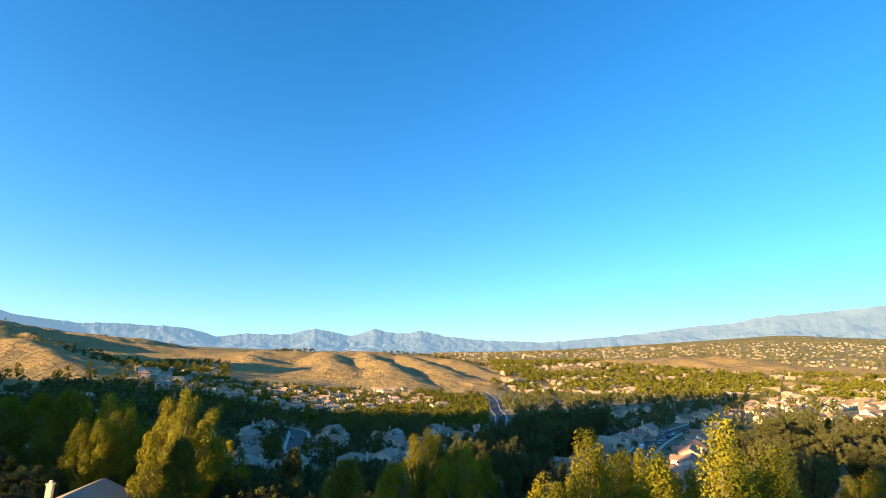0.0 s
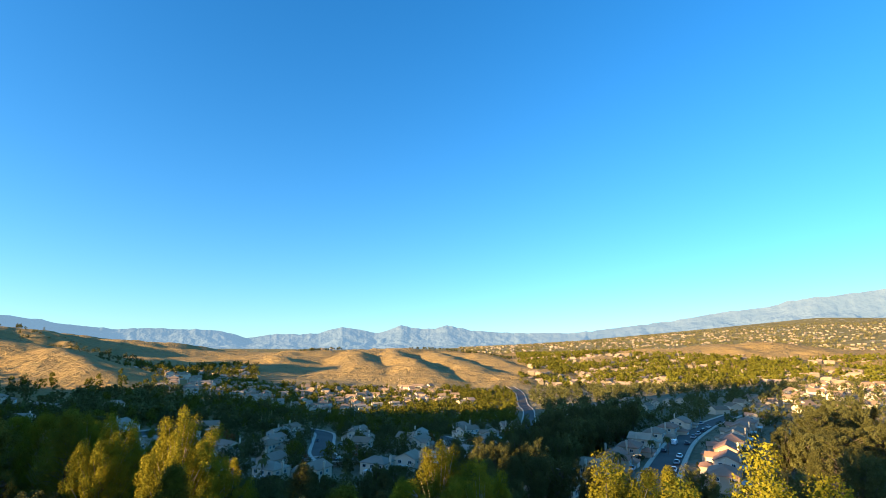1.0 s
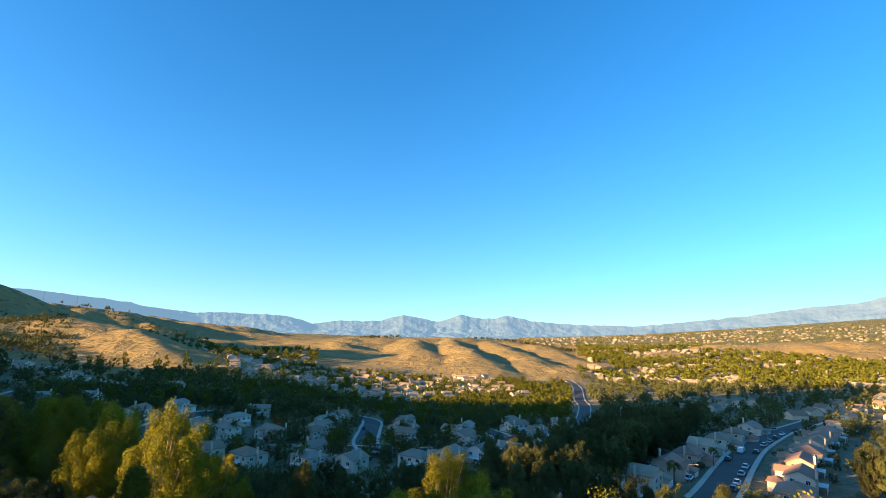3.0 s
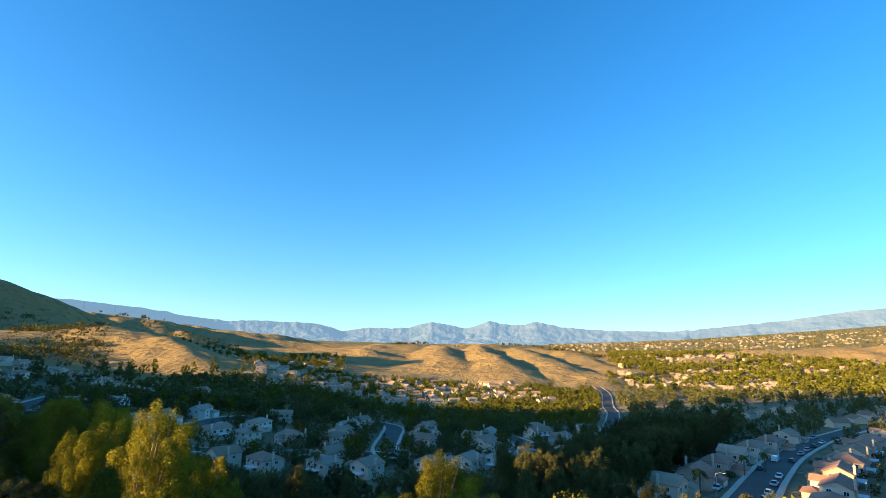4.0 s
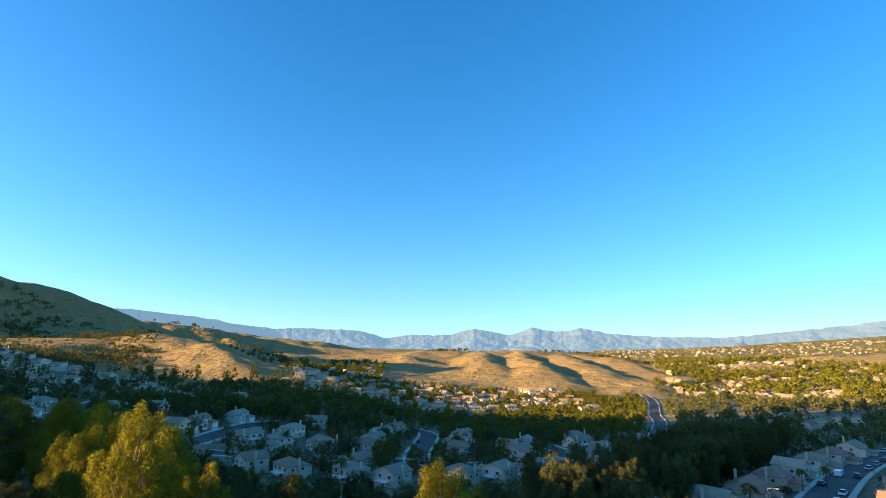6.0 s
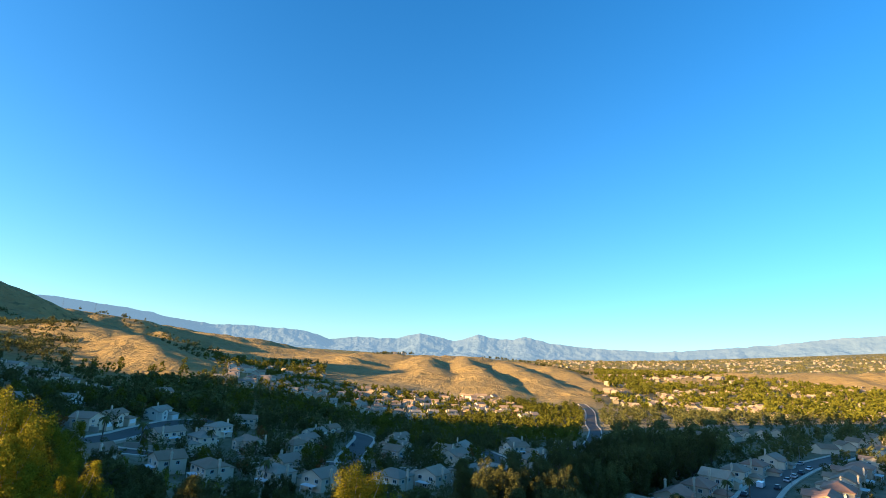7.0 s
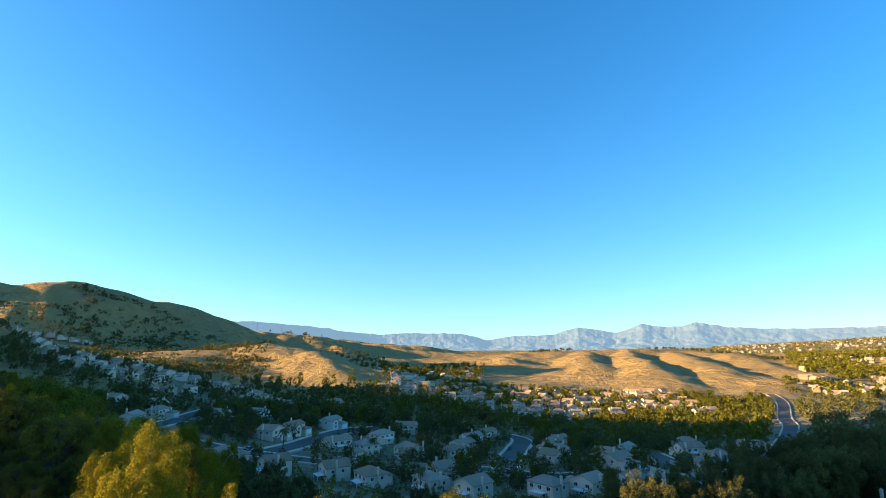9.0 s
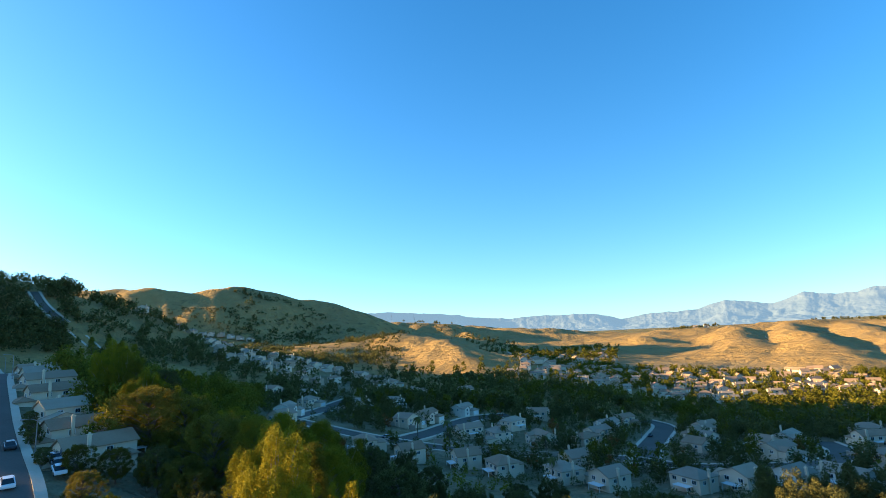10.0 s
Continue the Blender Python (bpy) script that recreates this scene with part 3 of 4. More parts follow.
def settle(x, y, rot, lift=0.0):
    """A pose on the ground for a house-sized thing: the highest ground at its corners bears its floor."""
    a = radians(rot)
    pts = [(x + math.cos(a) * u - math.sin(a) * v, y + math.sin(a) * u + math.cos(a) * v) for u, v in ((0, 0), (4, 4), (-4, 4), (4, -5), (-4, -5))]
    return pose(x, y, float(np.mean([gz(*p) for p in pts])) + 0.3 + lift, 0, 0, rot)


HOUSE_SITES = []


def place_houses(group, sites, make, lift=0.0):
    """sites: (x, y, turn, kind of house). The first of each kind is built, the rest are copies."""
    built = {}
    for x, y, rot, kind in sites:
        m = settle(x, y, rot, lift)
        HOUSE_SITES.append((x, y))
        if kind in built:
            ob = copy_thing(built[kind], m)
        else:
            ob = built[kind] = make(kind)
            ob.matrix_basis = m @ Matrix.Diagonal((*ob.scale, 1))
        tagged(ob, group=group)


def near_house(kind):
    shape, roof, wall, text = {
        "st": ("gable", M_ROOF_TAN, M_STUCCO, "two-storey cream stucco house with a tan tiled gable roof"),
        "ss": ("hip", M_ROOF_SALMON, M_STUCCO_DIM, "two-storey house with stucco dimmed to tan and a salmon tiled hip roof"),
        "sl": ("long", M_ROOF_SALMON, M_STUCCO_DIM, "long house with stucco dimmed to tan and a salmon clay tile roof"),
        "gg": ("gable", M_ROOF, M_STUCCO, "cream gabled house with a brown concrete tile roof"),
        "gh": ("hip", M_ROOF, M_STUCCO, "cream house with a brown hipped tile roof"),
        "gl": ("long", M_ROOF, M_STUCCO, "long cream house with a brown tile roof and chimney"),
        "wd": ("deep", M_ROOF, M_STUCCO, "deep cream house with a brown-grey tile roof and tall chimney"),
        "wl": ("gable", M_ROOF_GREY, M_STUCCO, "cream gabled house with a dark grey-brown tile roof"),
        "bg": ("gable", M_ROOF_GREY, M_STUCCO_BLUE, "blue-grey gabled house with a grey tile roof"),
        "bl": ("long", M_ROOF_GREY, M_STUCCO_BLUE, "long blue-grey house with a grey tile roof"),
        "bh": ("hip", M_ROOF_GREY, M_STUCCO, "white stucco house with a grey hipped roof"),
    }[kind]
    return house(shape, wall, roof, text)


def far_house(kind):
    shape, roof, wall, text = {
        "a": ("gable", M_ROOF, M_STUCCO_DIM, "far tan house with a brown gable roof"),
        "b": ("hip", M_ROOF, M_STUCCO_DIM, "far tan stucco house with a brown hipped roof"),
        "c": ("long", M_ROOF_GREY, M_STUCCO, "far pale house with a long grey roof"),
        "d": ("gable", M_ROOF_SALMON, M_STUCCO, "far stucco house with a salmon gable roof"),
    }[kind]
    return house(shape, wall, roof, text, far=True)


# east street: houses on both sides of the sloping street
place_houses("houses along the east street", [
    (14, 140, 60, "st"), (26, 158, 62, "st"), (37, 176, 62, "sl"), (48, 195, 62, "ss"), (58, 214, 60, "st"), (70, 234, 60, "gh"), (82, 251, 58, "ss"), (97, 276, 55, "gl"), (4, 120, 62, "gg"),
    (57, 140, 242, "ss"), (67, 160, 242, "sl"), (76, 180, 242, "sl"), (87, 199, 241, "ss"), (97, 217, 239, "gl"), (108, 236, 238, "sl"), (119, 253, 236, "ss"), (136, 276, 234, "gl")], near_house)
# the row whose backs face the slope of tall trees
place_houses("row of houses below the trees", [
    (-116, 164, 150, "gg"), (-101, 165, 152, "gh"), (-82, 172, 155, "bh"), (-67, 173, 160, "gg"), (-47, 185, 160, "bh"), (-36, 193, 160, "st"),
    (-25, 199, 158, "bg"), (-13, 205, 155, "bl"), (-2, 214, 150, "gh"), (-132, 152, 160, "gg"), (-90, 192, 335, "gg"), (-150, 146, 150, "gh")], near_house)
place_houses("houses round the court", [
    (-108, 234, 75, "gh"), (-113, 254, 75, "gl"), (-119, 276, 72, "bl"), (-120, 296, 70, "gl"), (-66, 246, 255, "gg"), (-70, 266, 255, "wl"), (-78, 288, 252, "gl"), (-82, 306, 250, "gl"),
    (-38, 246, 70, "gl"), (-46, 262, 75, "gg"), (-42, 284, 80, "bl"), (-6, 244, 240, "bh"), (-4, 268, 255, "gl"), (-16, 300, 220, "gl"), (-20, 330, 200, "gh"), (10, 322, 200, "gl"), (36, 292, 250, "bh"), (44, 318, 260, "gl"), (-140, 212, 335, "bh"), (-124, 224, 330, "gl")], near_house)
place_houses("houses on the upper street", [
    (-232, 206, 290, "wl"), (-226, 226, 280, "bg"), (-246, 262, 160, "gl"), (-186, 213, 100, "gl"), (-189, 244, 95, "bl"), (-178, 192, 100, "gg"), (-152, 206, 250, "gl"),
    (-158, 272, 200, "gl"), (-256, 188, 110, "bh"), (-284, 204, 290, "bg"), (-300, 190, 100, "gg"), (-272, 252, 130, "gl"), (-223, 286, 160, "gg"), (-286, 276, 120, "gh"), (-196, 138, 190, "gg"), (-218, 152, 130, "bl"), (-152, 240, 260, "bh")], near_house)
# west street: the row of brown roofs
place_houses("row of houses on the west street",
             [(-109 - 17.6 * i, 49 + 0.75 * i + 0.012 * i ** 3, 3 + (i * 7) % 5, ("wd", "wd", "wl")[i % 3]) for i in range(12)]
             + [(-150 - 19 * i, 21 + 2.4 * i, 183, ("wd", "wl")[i % 2]) for i in range(7)], near_house, -1.3)
place_houses("row of houses on the west street", [(-59, 50, 6, "wl")], near_house, 0.8)


def scatter_rows(seed, corner, along, across, n_rows, n_cols, jitter=2.5, keep=0.9):
    """Sites of village houses: rows that follow a direction, each house turned to its street."""
    rng = random.Random(seed)
    (x0, y0), (ax, ay), (cx, cy) = corner, along, across
    rot = math.degrees(math.atan2(ay, ax))
    sites = []
    for r in range(n_rows):
        for c in range(n_cols):
            if rng.random() > keep:
                continue
            bend = 6 * math.sin(c * 0.5 + r)
            x = x0 + ax * c + cx * r + rng.uniform(-jitter, jitter)
            y = y0 + ay * c + cy * r + rng.uniform(-jitter, jitter) + bend
            if any(np.min(np.hypot(line[:, 0] - x, line[:, 1] - y)) < half + 9 for line, half in ALL_ROADS):
                continue
            if any((x - u) ** 2 + (y - v) ** 2 < 150 for u, v in HOUSE_SITES):
                continue
            sites.append((x, y, rot + (180 if r % 2 else 0) + rng.uniform(-9, 9), rng.choice("aabbccd")))
    return sites


place_houses("houses of the hillside village", scatter_rows(1, (-600, 200), (19, 5.5), (10, -22), 2, 10, 3) + scatter_rows(2, (-560, 262), (20, 0.5), (4, -22), 3, 12, 3), far_house)


def row_of(seed, a, b, n):
    """Sites of n houses strung from a to b along a hillside street."""
    rng = random.Random(seed)
    rot = math.degrees(math.atan2(b[1] - a[1], b[0] - a[0]))
    return [(a[0] + (b[0] - a[0]) * (i + 0.5) / n + rng.uniform(-2, 2), a[1] + (b[1] - a[1]) * (i + 0.5) / n + rng.uniform(-2, 2), rot + rng.choice((0, 180)) + rng.uniform(-8, 8), rng.choice("abcc")) for i in range(n)]


place_houses("houses in rows on the western hillside", [p for k, (a, b, n) in enumerate([((-447, 150), (-862, 343), 6), ((-825, 346), (-756, 404), 6), ((-722, 345), (-449, 291), 8), ((-449, 291), (-309, 294), 9), ((-415, 201), (-383, 242), 6)]) for p in row_of(k, a, b, n)], far_house)
VALLEY_SITES = scatter_rows(3, (-250, 378), (14, 8.3), (-8, 17), 9, 18, 4, 0.8)
place_houses("houses of the valley village", [p for p in VALLEY_SITES if math.hypot(p[0], p[1]) < 540], far_house)
VALLEY_FAR = [p for p in VALLEY_SITES if math.hypot(p[0], p[1]) >= 540]
EAST_SITES = scatter_rows(5, (60, 400), (13, 14), (17, -12), 3, 6, 3, 0.8) + scatter_rows(4, (150, 345), (13, 14), (17, -14), 9, 18, 4, 0.82)
HOUSE_SITES.extend((p[0], p[1]) for p in VALLEY_FAR + EAST_SITES)

place_houses("house on the crest of the low hill", [(-412, 1338, 20, "c"), (-392, 1352, 25, "c")], far_house)

# ---------------------------------------------------------------- trees
def leaf_cards(centres, radii, per, size, rng, flat=0.0, stretch=1.0):
    """Leaf quads round clump centres, each turned its own way."""
    c = np.repeat(centres, per, axis=0)
    r = np.repeat(radii, per)
    n = len(c)
    d = rng.normal(size=(n, 3))
    d /= np.linalg.norm(d, axis=1)[:, None]
    p = c + d * (r * rng.uniform(0.35, 1.0, n) ** 0.6)[:, None] * (1, 1, stretch)
    u = rng.normal(size=(n, 3))
    u[:, 2] *= 1 - flat
    u /= np.linalg.norm(u, axis=1)[:, None]
    w = np.cross(u, d + 0.4 * rng.normal(size=(n, 3)))
    w /= np.linalg.norm(w, axis=1)[:, None] + 1e-9
    s = size * rng.uniform(0.6, 1.3, n)[:, None]
    quad = np.stack([p - u * s * 0.5, p + w * s * 0.32, p + u * s * 0.5, p - w * s * 0.32], 1)
    return quad.reshape(-1, 3)


def tube(verts, faces, path, radii, sides=6):
    base = len(verts)
    path = np.array(path, float)
    for i, (p, r) in enumerate(zip(path, radii)):
        d = path[min(i + 1, len(path) - 1)] - path[max(i - 1, 0)]
        d = d / (np.linalg.norm(d) + 1e-9)
        a = np.cross(d, (0.3, 1, 0.1))
        a /= np.linalg.norm(a)
        b = np.cross(d, a)
        for k in range(sides):
            t = 2 * math.pi * k / sides
            verts.append(p + r * (math.cos(t) * a + math.sin(t) * b))
    for i in range(len(path) - 1):
        for k in range(sides):
            q, s = base + i * sides + k, base + i * sides + (k + 1) % sides
            faces.append((q, s, s + sides, q + sides))


def tree(shape, height, seed, leaf, bark, label, clumps=70, per=55, size=0.42):
    """A tree: tapered trunk with limbs, and a crown of leaf clumps on the limbs."""
    rng = np.random.default_rng(seed)
    top = new("tree")
    verts, faces = [], []
    lean = rng.normal(0, 0.02, 2)
    n = 7
    trunk = [np.array([lean[0] * height * (i / n) ** 2 * 2, lean[1] * height * (i / n) ** 2 * 2, height * 0.80 * i / n]) for i in range(n + 1)]
    r0 = height * 0.016 + 0.08
    tube(verts, faces, [trunk[0] - (0, 0, 1.0)] + trunk, [r0 * 1.25] + [r0 * (1 - 0.9 * i / n) for i in range(n + 1)], 8)
    centres, radii = [], []
    spires = []          # upright lobes of a broad crown: foot height, lean, top
    for k in range(9):
        ang = k * 2 * math.pi / 9 + rng.uniform(-0.4, 0.4)
        out = height * rng.uniform(0.12, 0.24) * (k > 0)
        spires.append((height * rng.uniform(0.16, 0.30), ang, out, height * (rng.uniform(0.74, 0.97) if k else 1.0)))
    for k in range(clumps):
        if shape == "broad":
            foot, ang, out, tip = spires[int(rng.integers(0, 9))]
            t = rng.uniform(0, 1) ** 0.85
            axis = np.array([math.cos(ang), math.sin(ang), 0.0]) * out * min(1.0, 0.35 + 1.1 * t)
            axis[2] = foot + (tip - foot) * t
            fat = height * 0.10 * math.sin(math.pi * (0.15 + 0.80 * t)) + 0.15
            turn_, off = rng.uniform(0, 6.28), fat * math.sqrt(rng.uniform(0.15, 1))
            at = axis + np.array([math.cos(turn_) * off, math.sin(turn_) * off, rng.uniform(-0.3, 0.3)])
            if k % 4 == 0:
                low = np.array([0.0, 0.0, max(0.14 * height, at[2] - 0.30 * height)])
                tube(verts, faces, [low, (low + at) / 2 + (at - low) * (0.12, 0.12, -0.04), at], [r0 * 0.3, r0 * 0.18, 0.02], 5)
            centres.append(at)
            radii.append(height * 0.036 * rng.uniform(0.6, 1.35))
            continue
        t = rng.uniform(0.0, 1.0)
        ang = rng.uniform(0, 2 * math.pi)
        if shape == "column":       # poplar-like: upright streaks
            z, wide = 0.22 + 0.78 * t, 0.20 * math.sin(math.pi * min(1, (t * 0.80 + 0.15))) + 0.015
        elif shape == "pine":       # layered, wider at the middle, ragged
            z, wide = 0.20 + 0.80 * t, (0.24 * (1 - t) ** 0.75 + 0.025) * rng.uniform(0.6, 1.15)
        elif shape == "cypress":
            z, wide = 0.06 + 0.94 * t, 0.085 * math.sin(math.pi * (0.12 + 0.86 * t)) + 0.006
        elif shape == "round":
            z, wide = 0.25 + 0.72 * t, 0.40 * math.sqrt(max(0.02, 1 - (2 * t - 0.9) ** 2 / 1.3))
        else:                       # broad: several lobes
            z, wide = 0.24 + 0.76 * t, 0.27 * math.sin(math.pi * (0.1 + 0.84 * t) ** 0.85) + 0.02
        lobe = 1 + 0.28 * math.sin(3 * ang + seed) + 0.18 * math.sin(5 * ang + 9 * t + seed)
        rad = wide * height * lobe * rng.uniform(0.45, 1.0) ** 0.5
        zz = z * height
        base_z = max(0.12 * height, zz - rad * (1.2 if shape in ("column", "broad") else 0.5))
        at = np.array([rad * math.cos(ang), rad * math.sin(ang), zz])
        bend = np.interp(base_z, [p[2] for p in trunk], [p[0] for p in trunk]), np.interp(base_z, [p[2] for p in trunk], [p[1] for p in trunk])
        root = np.array([bend[0], bend[1], base_z])
        if k % 3 == 0:
            mid = (root + at) / 2 + (0, 0, 0.08 * rad)
            tube(verts, faces, [root, mid, at], [r0 * 0.32, r0 * 0.2, 0.02], 5)
        centres.append(at)
        radii.append(height * (0.048 if shape != "cypress" else 0.035) * rng.uniform(0.7, 1.3))
    mesh_of("trunk", verts, faces, bark, top, True)
    v = leaf_cards(np.array(centres), np.array(radii), per, size, rng, 0.0, 1.5 if shape in ("column", "cypress", "broad") else 1.0)
    quads_of("crown", v, leaf, top)
    return tagged(top, label, "tree")


def palm(seed):
    rng = np.random.default_rng(seed)
    top = new("palm_tree")
    verts, faces = [], []
    h = 8.0
    tube(verts, faces, [(0.05 * i * i / 8, 0, h * i / 6 - 0.5 * (i == 0)) for i in range(7)], [0.24 - 0.012 * i for i in range(7)], 8)
    mesh_of("trunk", verts, faces, M_BARK, top, True)
    verts, faces = [], []
    for k in range(26):
        a, up = rng.uniform(0, 6.28), rng.uniform(-0.4, 1.1)
        prev = None
        for s in range(7):
            t = s / 6
            r, z = 2.5 * t * math.cos(up * 0.6), h + 0.3 + 2.2 * t * math.sin(up) - 1.9 * t * t
            w = 0.42 * math.sin(math.pi * (0.12 + 0.85 * t))
            c = np.array([0.1 + r * math.cos(a), r * math.sin(a), z])
            q = np.array([-math.sin(a), math.cos(a), 0.0]) * w
            verts += [c - q - (0, 0, 0.12 * t), c, c + q - (0, 0, 0.12 * t)]
            if s:
                b = len(verts) - 6
                faces += [(b, b + 1, b + 4, b + 3), (b + 1, b + 2, b + 5, b + 4)]
    mesh_of("crown", verts, faces, M_LEAF_DARK, top)
    return tagged(top, "slender palm tree with drooping green fronds", "palm tree")


def place_trees(group, sites, make):
    """sites: (x, y, height, kind); each is a scaled and turned copy of its kind."""
    rng = random.Random(len(group))
    for x, y, h, kind in sites:
        base, own = make(kind)
        s = h / own
        first = base.scale if base.get("placed") else (1, 1, 1)     # a copy takes over the scale of the first
        m = Matrix.LocRotScale((x, y, gz(x, y) - 0.3), Euler((0, 0, rng.uniform(0, 6.28))), Vector((s * rng.uniform(0.9, 1.12) / first[0], s * rng.uniform(0.9, 1.12) / first[1], s / first[2])))
        if not base.get("placed"):
            base["placed"] = 1
            base.matrix_basis = m
            ob = base
        else:
            ob = copy_thing(base, m)
        tagged(ob, group=group)
    return


TREE_KINDS = {}


def kinds(kind):
    if kind not in TREE_KINDS:
        TREE_KINDS[kind] = {
            "g1": lambda: (tree("column", 18, 3, M_LEAF_GOLD, M_BARK_PALE, "tall golden-green tree with upright branches", 330, 190, 0.17), 18),
            "g2": lambda: (tree("broad", 17, 5, M_LEAF_GOLD, M_BARK_PALE, "broad golden-green tree in low sunlight", 460, 210, 0.16), 17),
            "g3": lambda: (tree("broad", 16, 8, M_LEAF_GOLD, M_BARK_PALE, "leaning golden-green tree with an open crown", 380, 190, 0.16), 16),
            "p1": lambda: (tree("pine", 20, 4, M_LEAF_OLIVE, M_BARK, "tall olive pine tree with a ragged crown", 360, 170, 0.17), 20),
            "p2": lambda: (tree("pine", 19, 9, M_LEAF_DARK, M_BARK, "dark green pine tree on the slope", 240, 110, 0.26), 19),
            "d1": lambda: (tree("broad", 16, 6, M_LEAF_DARK, M_BARK, "broadleaf tree with green leaf darkened for shade", 240, 110, 0.27), 16),
            "d2": lambda: (tree("round", 12, 7, M_LEAF_DARK, M_BARK, "round tree with green leaf darkened for shade", 200, 110, 0.27), 12),
            "b1": lambda: (tree("round", 12, 12, M_LEAF_TAN, M_BARK, "rounded bronze-leaved tree beside the houses", 300, 180, 0.16), 12),
            "c1": lambda: (tree("cypress", 12, 2, M_LEAF_DARK, M_BARK, "slim dark cypress tree", 110, 80, 0.25), 12),
            "pm": lambda: (palm(31), 8),
        }[kind]()
        top = TREE_KINDS[kind][0]
        TREE_KINDS[kind] = top, max(v.co.z for c in top.children for v in c.data.vertices)
    return TREE_KINDS[kind]

# the tall trees on the slope below the camera
place_trees("tall sunlit trees on the slope", [
    (-50, 55, 22.7, "g2"), (-43, 42, 17.3, "p1"), (-23.4, 38, 18.1, "p1"), (-16, 65, 21.1, "g2"), (0, 31.5, 23.8, "g2"), (8.5, 40, 21.8, "g3"), (9, 23.7, 26, "g2"), (-10, 55, 20, "g2"), (-61, 71, 17.5, "g1"), (-67, 76, 18.2, "g3"), (-54, 63, 19.4, "p1"), (-46, 61, 16.5, "g3"), (-20, 57, 16.6, "g1"), (-30, 62, 13.1, "p2"), (-38, 70, 16, "p2"), (-5, 70, 13.9, "p2"), (3.5, 36, 18.8, "g2"), (-6, 36, 15.8, "g3"), (44, 54, 19.6, "g2"), (-111, 60, 16.1, "b1"), (-113, 66, 17.3, "g2"), (-107, 66, 16, "b1"), (-125, 63, 18.7, "g2"), (-136, 64, 19.8, "p1"), (-147, 65, 20.6, "g2"), (-160, 67, 21.3, "g3"), (-173, 68, 20.7, "g2"), (-88, 64, 15.7, "b1"), (-93, 69, 16.2, "g1"), (-80, 68, 18.1, "g1"), (-72, 63, 19.3, "p1"), (-65, 62, 20, "g2"), (-99, 72, 16.5, "g1"), (-98, 83, 17.9, "g1"), (-84, 84, 18.6, "g1"), (-76, 72, 19.5, "g2"), (-84, 43, 6.2, "b1"), (-78, 45, 5.5, "g2"), (-98, 45, 6, "b1"), (-95, 50, 6.5, "b1"), (-92, 54, 6.5, "g3"), (-88, 58, 7, "b1"), (-97, 57, 6, "d2"), (-105, 41.5, 3.8, "d2"), (-121, 42.5, 4, "d2"), (-128, 43, 4, "d2"), (-70, 55, 8, "d2"), (-76, 56, 9, "b1"), (-82, 56, 9, "b1"), (-90, 55, 8.5, "d2"), (-140, 44.5, 3.5, "d2")], kinds)


def clear_of(x, y, gap_house=9.0, gap_road=3.0):
    """Whether a trunk at this place stands clear of houses and streets."""
    if any((x - u) ** 2 + (y - v) ** 2 < gap_house ** 2 for u, v in HOUSE_SITES):
        return False
    return all(np.min(np.hypot(line[:, 0] - x, line[:, 1] - y)) > half + gap_road for line, half in ALL_ROADS)


TRUNKS = [(-50, 55), (-43, 42), (-23, 38), (-16, 65), (0, 31.5), (8.5, 40), (9, 24), (-10, 55), (-20, 57), (-30, 62), (-61, 71), (-67, 76)]


def belt(seed, a, b, wide, count, choice, low, high, apart=4.0):
    """Sites of trees strewn along a strip of ground from a to b."""
    rng = random.Random(seed)
    sites = []
    for _ in range(count * 12):
        if len(sites) >= count:
            break
        t, o = rng.random(), rng.uniform(-wide, wide)
        dx, dy = b[0] - a[0], b[1] - a[1]
        n = math.hypot(dx, dy)
        x, y = a[0] + dx * t - dy / n * o, a[1] + dy * t + dx / n * o
        if not clear_of(x, y) or any((x - u) ** 2 + (y - v) ** 2 < apart * apart for u, v in TRUNKS):
            continue
        TRUNKS.append((x, y))
        sites.append((x, y, rng.uniform(low, high), rng.choice(choice)))
    return sites


place_trees("tall dark trees in the hollow", [(-34, 80, 12, "p2"), (-27, 84, 12.5, "d1"), (-20, 88, 12.5, "p2"), (-14, 93, 12, "d1"), (-8, 96, 12.5, "p2"), (-3, 101, 12, "d1"), (3, 106, 12, "p2"), (-24, 94, 12, "p2"), (8, 112, 15, "d1"), (-2, 108, 15, "p2"), (4, 116, 15, "d1"), (14, 108, 14, "d1"), (-8, 104, 15, "p2"), (-14, 99, 14, "d1"), (20, 102, 13, "d1"), (28, 98, 14, "p2"), (36, 104, 13, "d1")], kinds)
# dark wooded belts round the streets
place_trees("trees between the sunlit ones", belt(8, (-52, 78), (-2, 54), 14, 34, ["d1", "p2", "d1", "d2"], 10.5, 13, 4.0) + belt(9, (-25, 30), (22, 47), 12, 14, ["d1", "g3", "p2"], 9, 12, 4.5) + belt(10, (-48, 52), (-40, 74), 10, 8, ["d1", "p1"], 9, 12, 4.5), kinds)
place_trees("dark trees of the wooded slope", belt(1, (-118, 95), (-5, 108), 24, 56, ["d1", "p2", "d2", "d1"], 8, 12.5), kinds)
place_trees("trees behind the east street", belt(2, (-6, 128), (66, 290), 13, 60, ["d1", "d1", "p2"], 14, 19, 4.2) + belt(22, (-6, 122), (40, 205), 5, 18, ["d1", "p2"], 14, 18, 3.6), kinds)
place_trees("trees on the eastern bank", belt(3, (56, 84), (175, 232), 24, 56, ["d1", "p2", "d2", "d1"], 11, 17, 3.6), kinds)
place_trees("trees behind the west street", belt(4, (-105, 84), (-230, 98), 14, 36, ["d1", "g1", "p1", "g3", "d2"], 11, 15, 5.0) + belt(14, (-230, 104), (-400, 112), 15, 16, ["d1", "p1", "g2"], 10, 15), kinds)
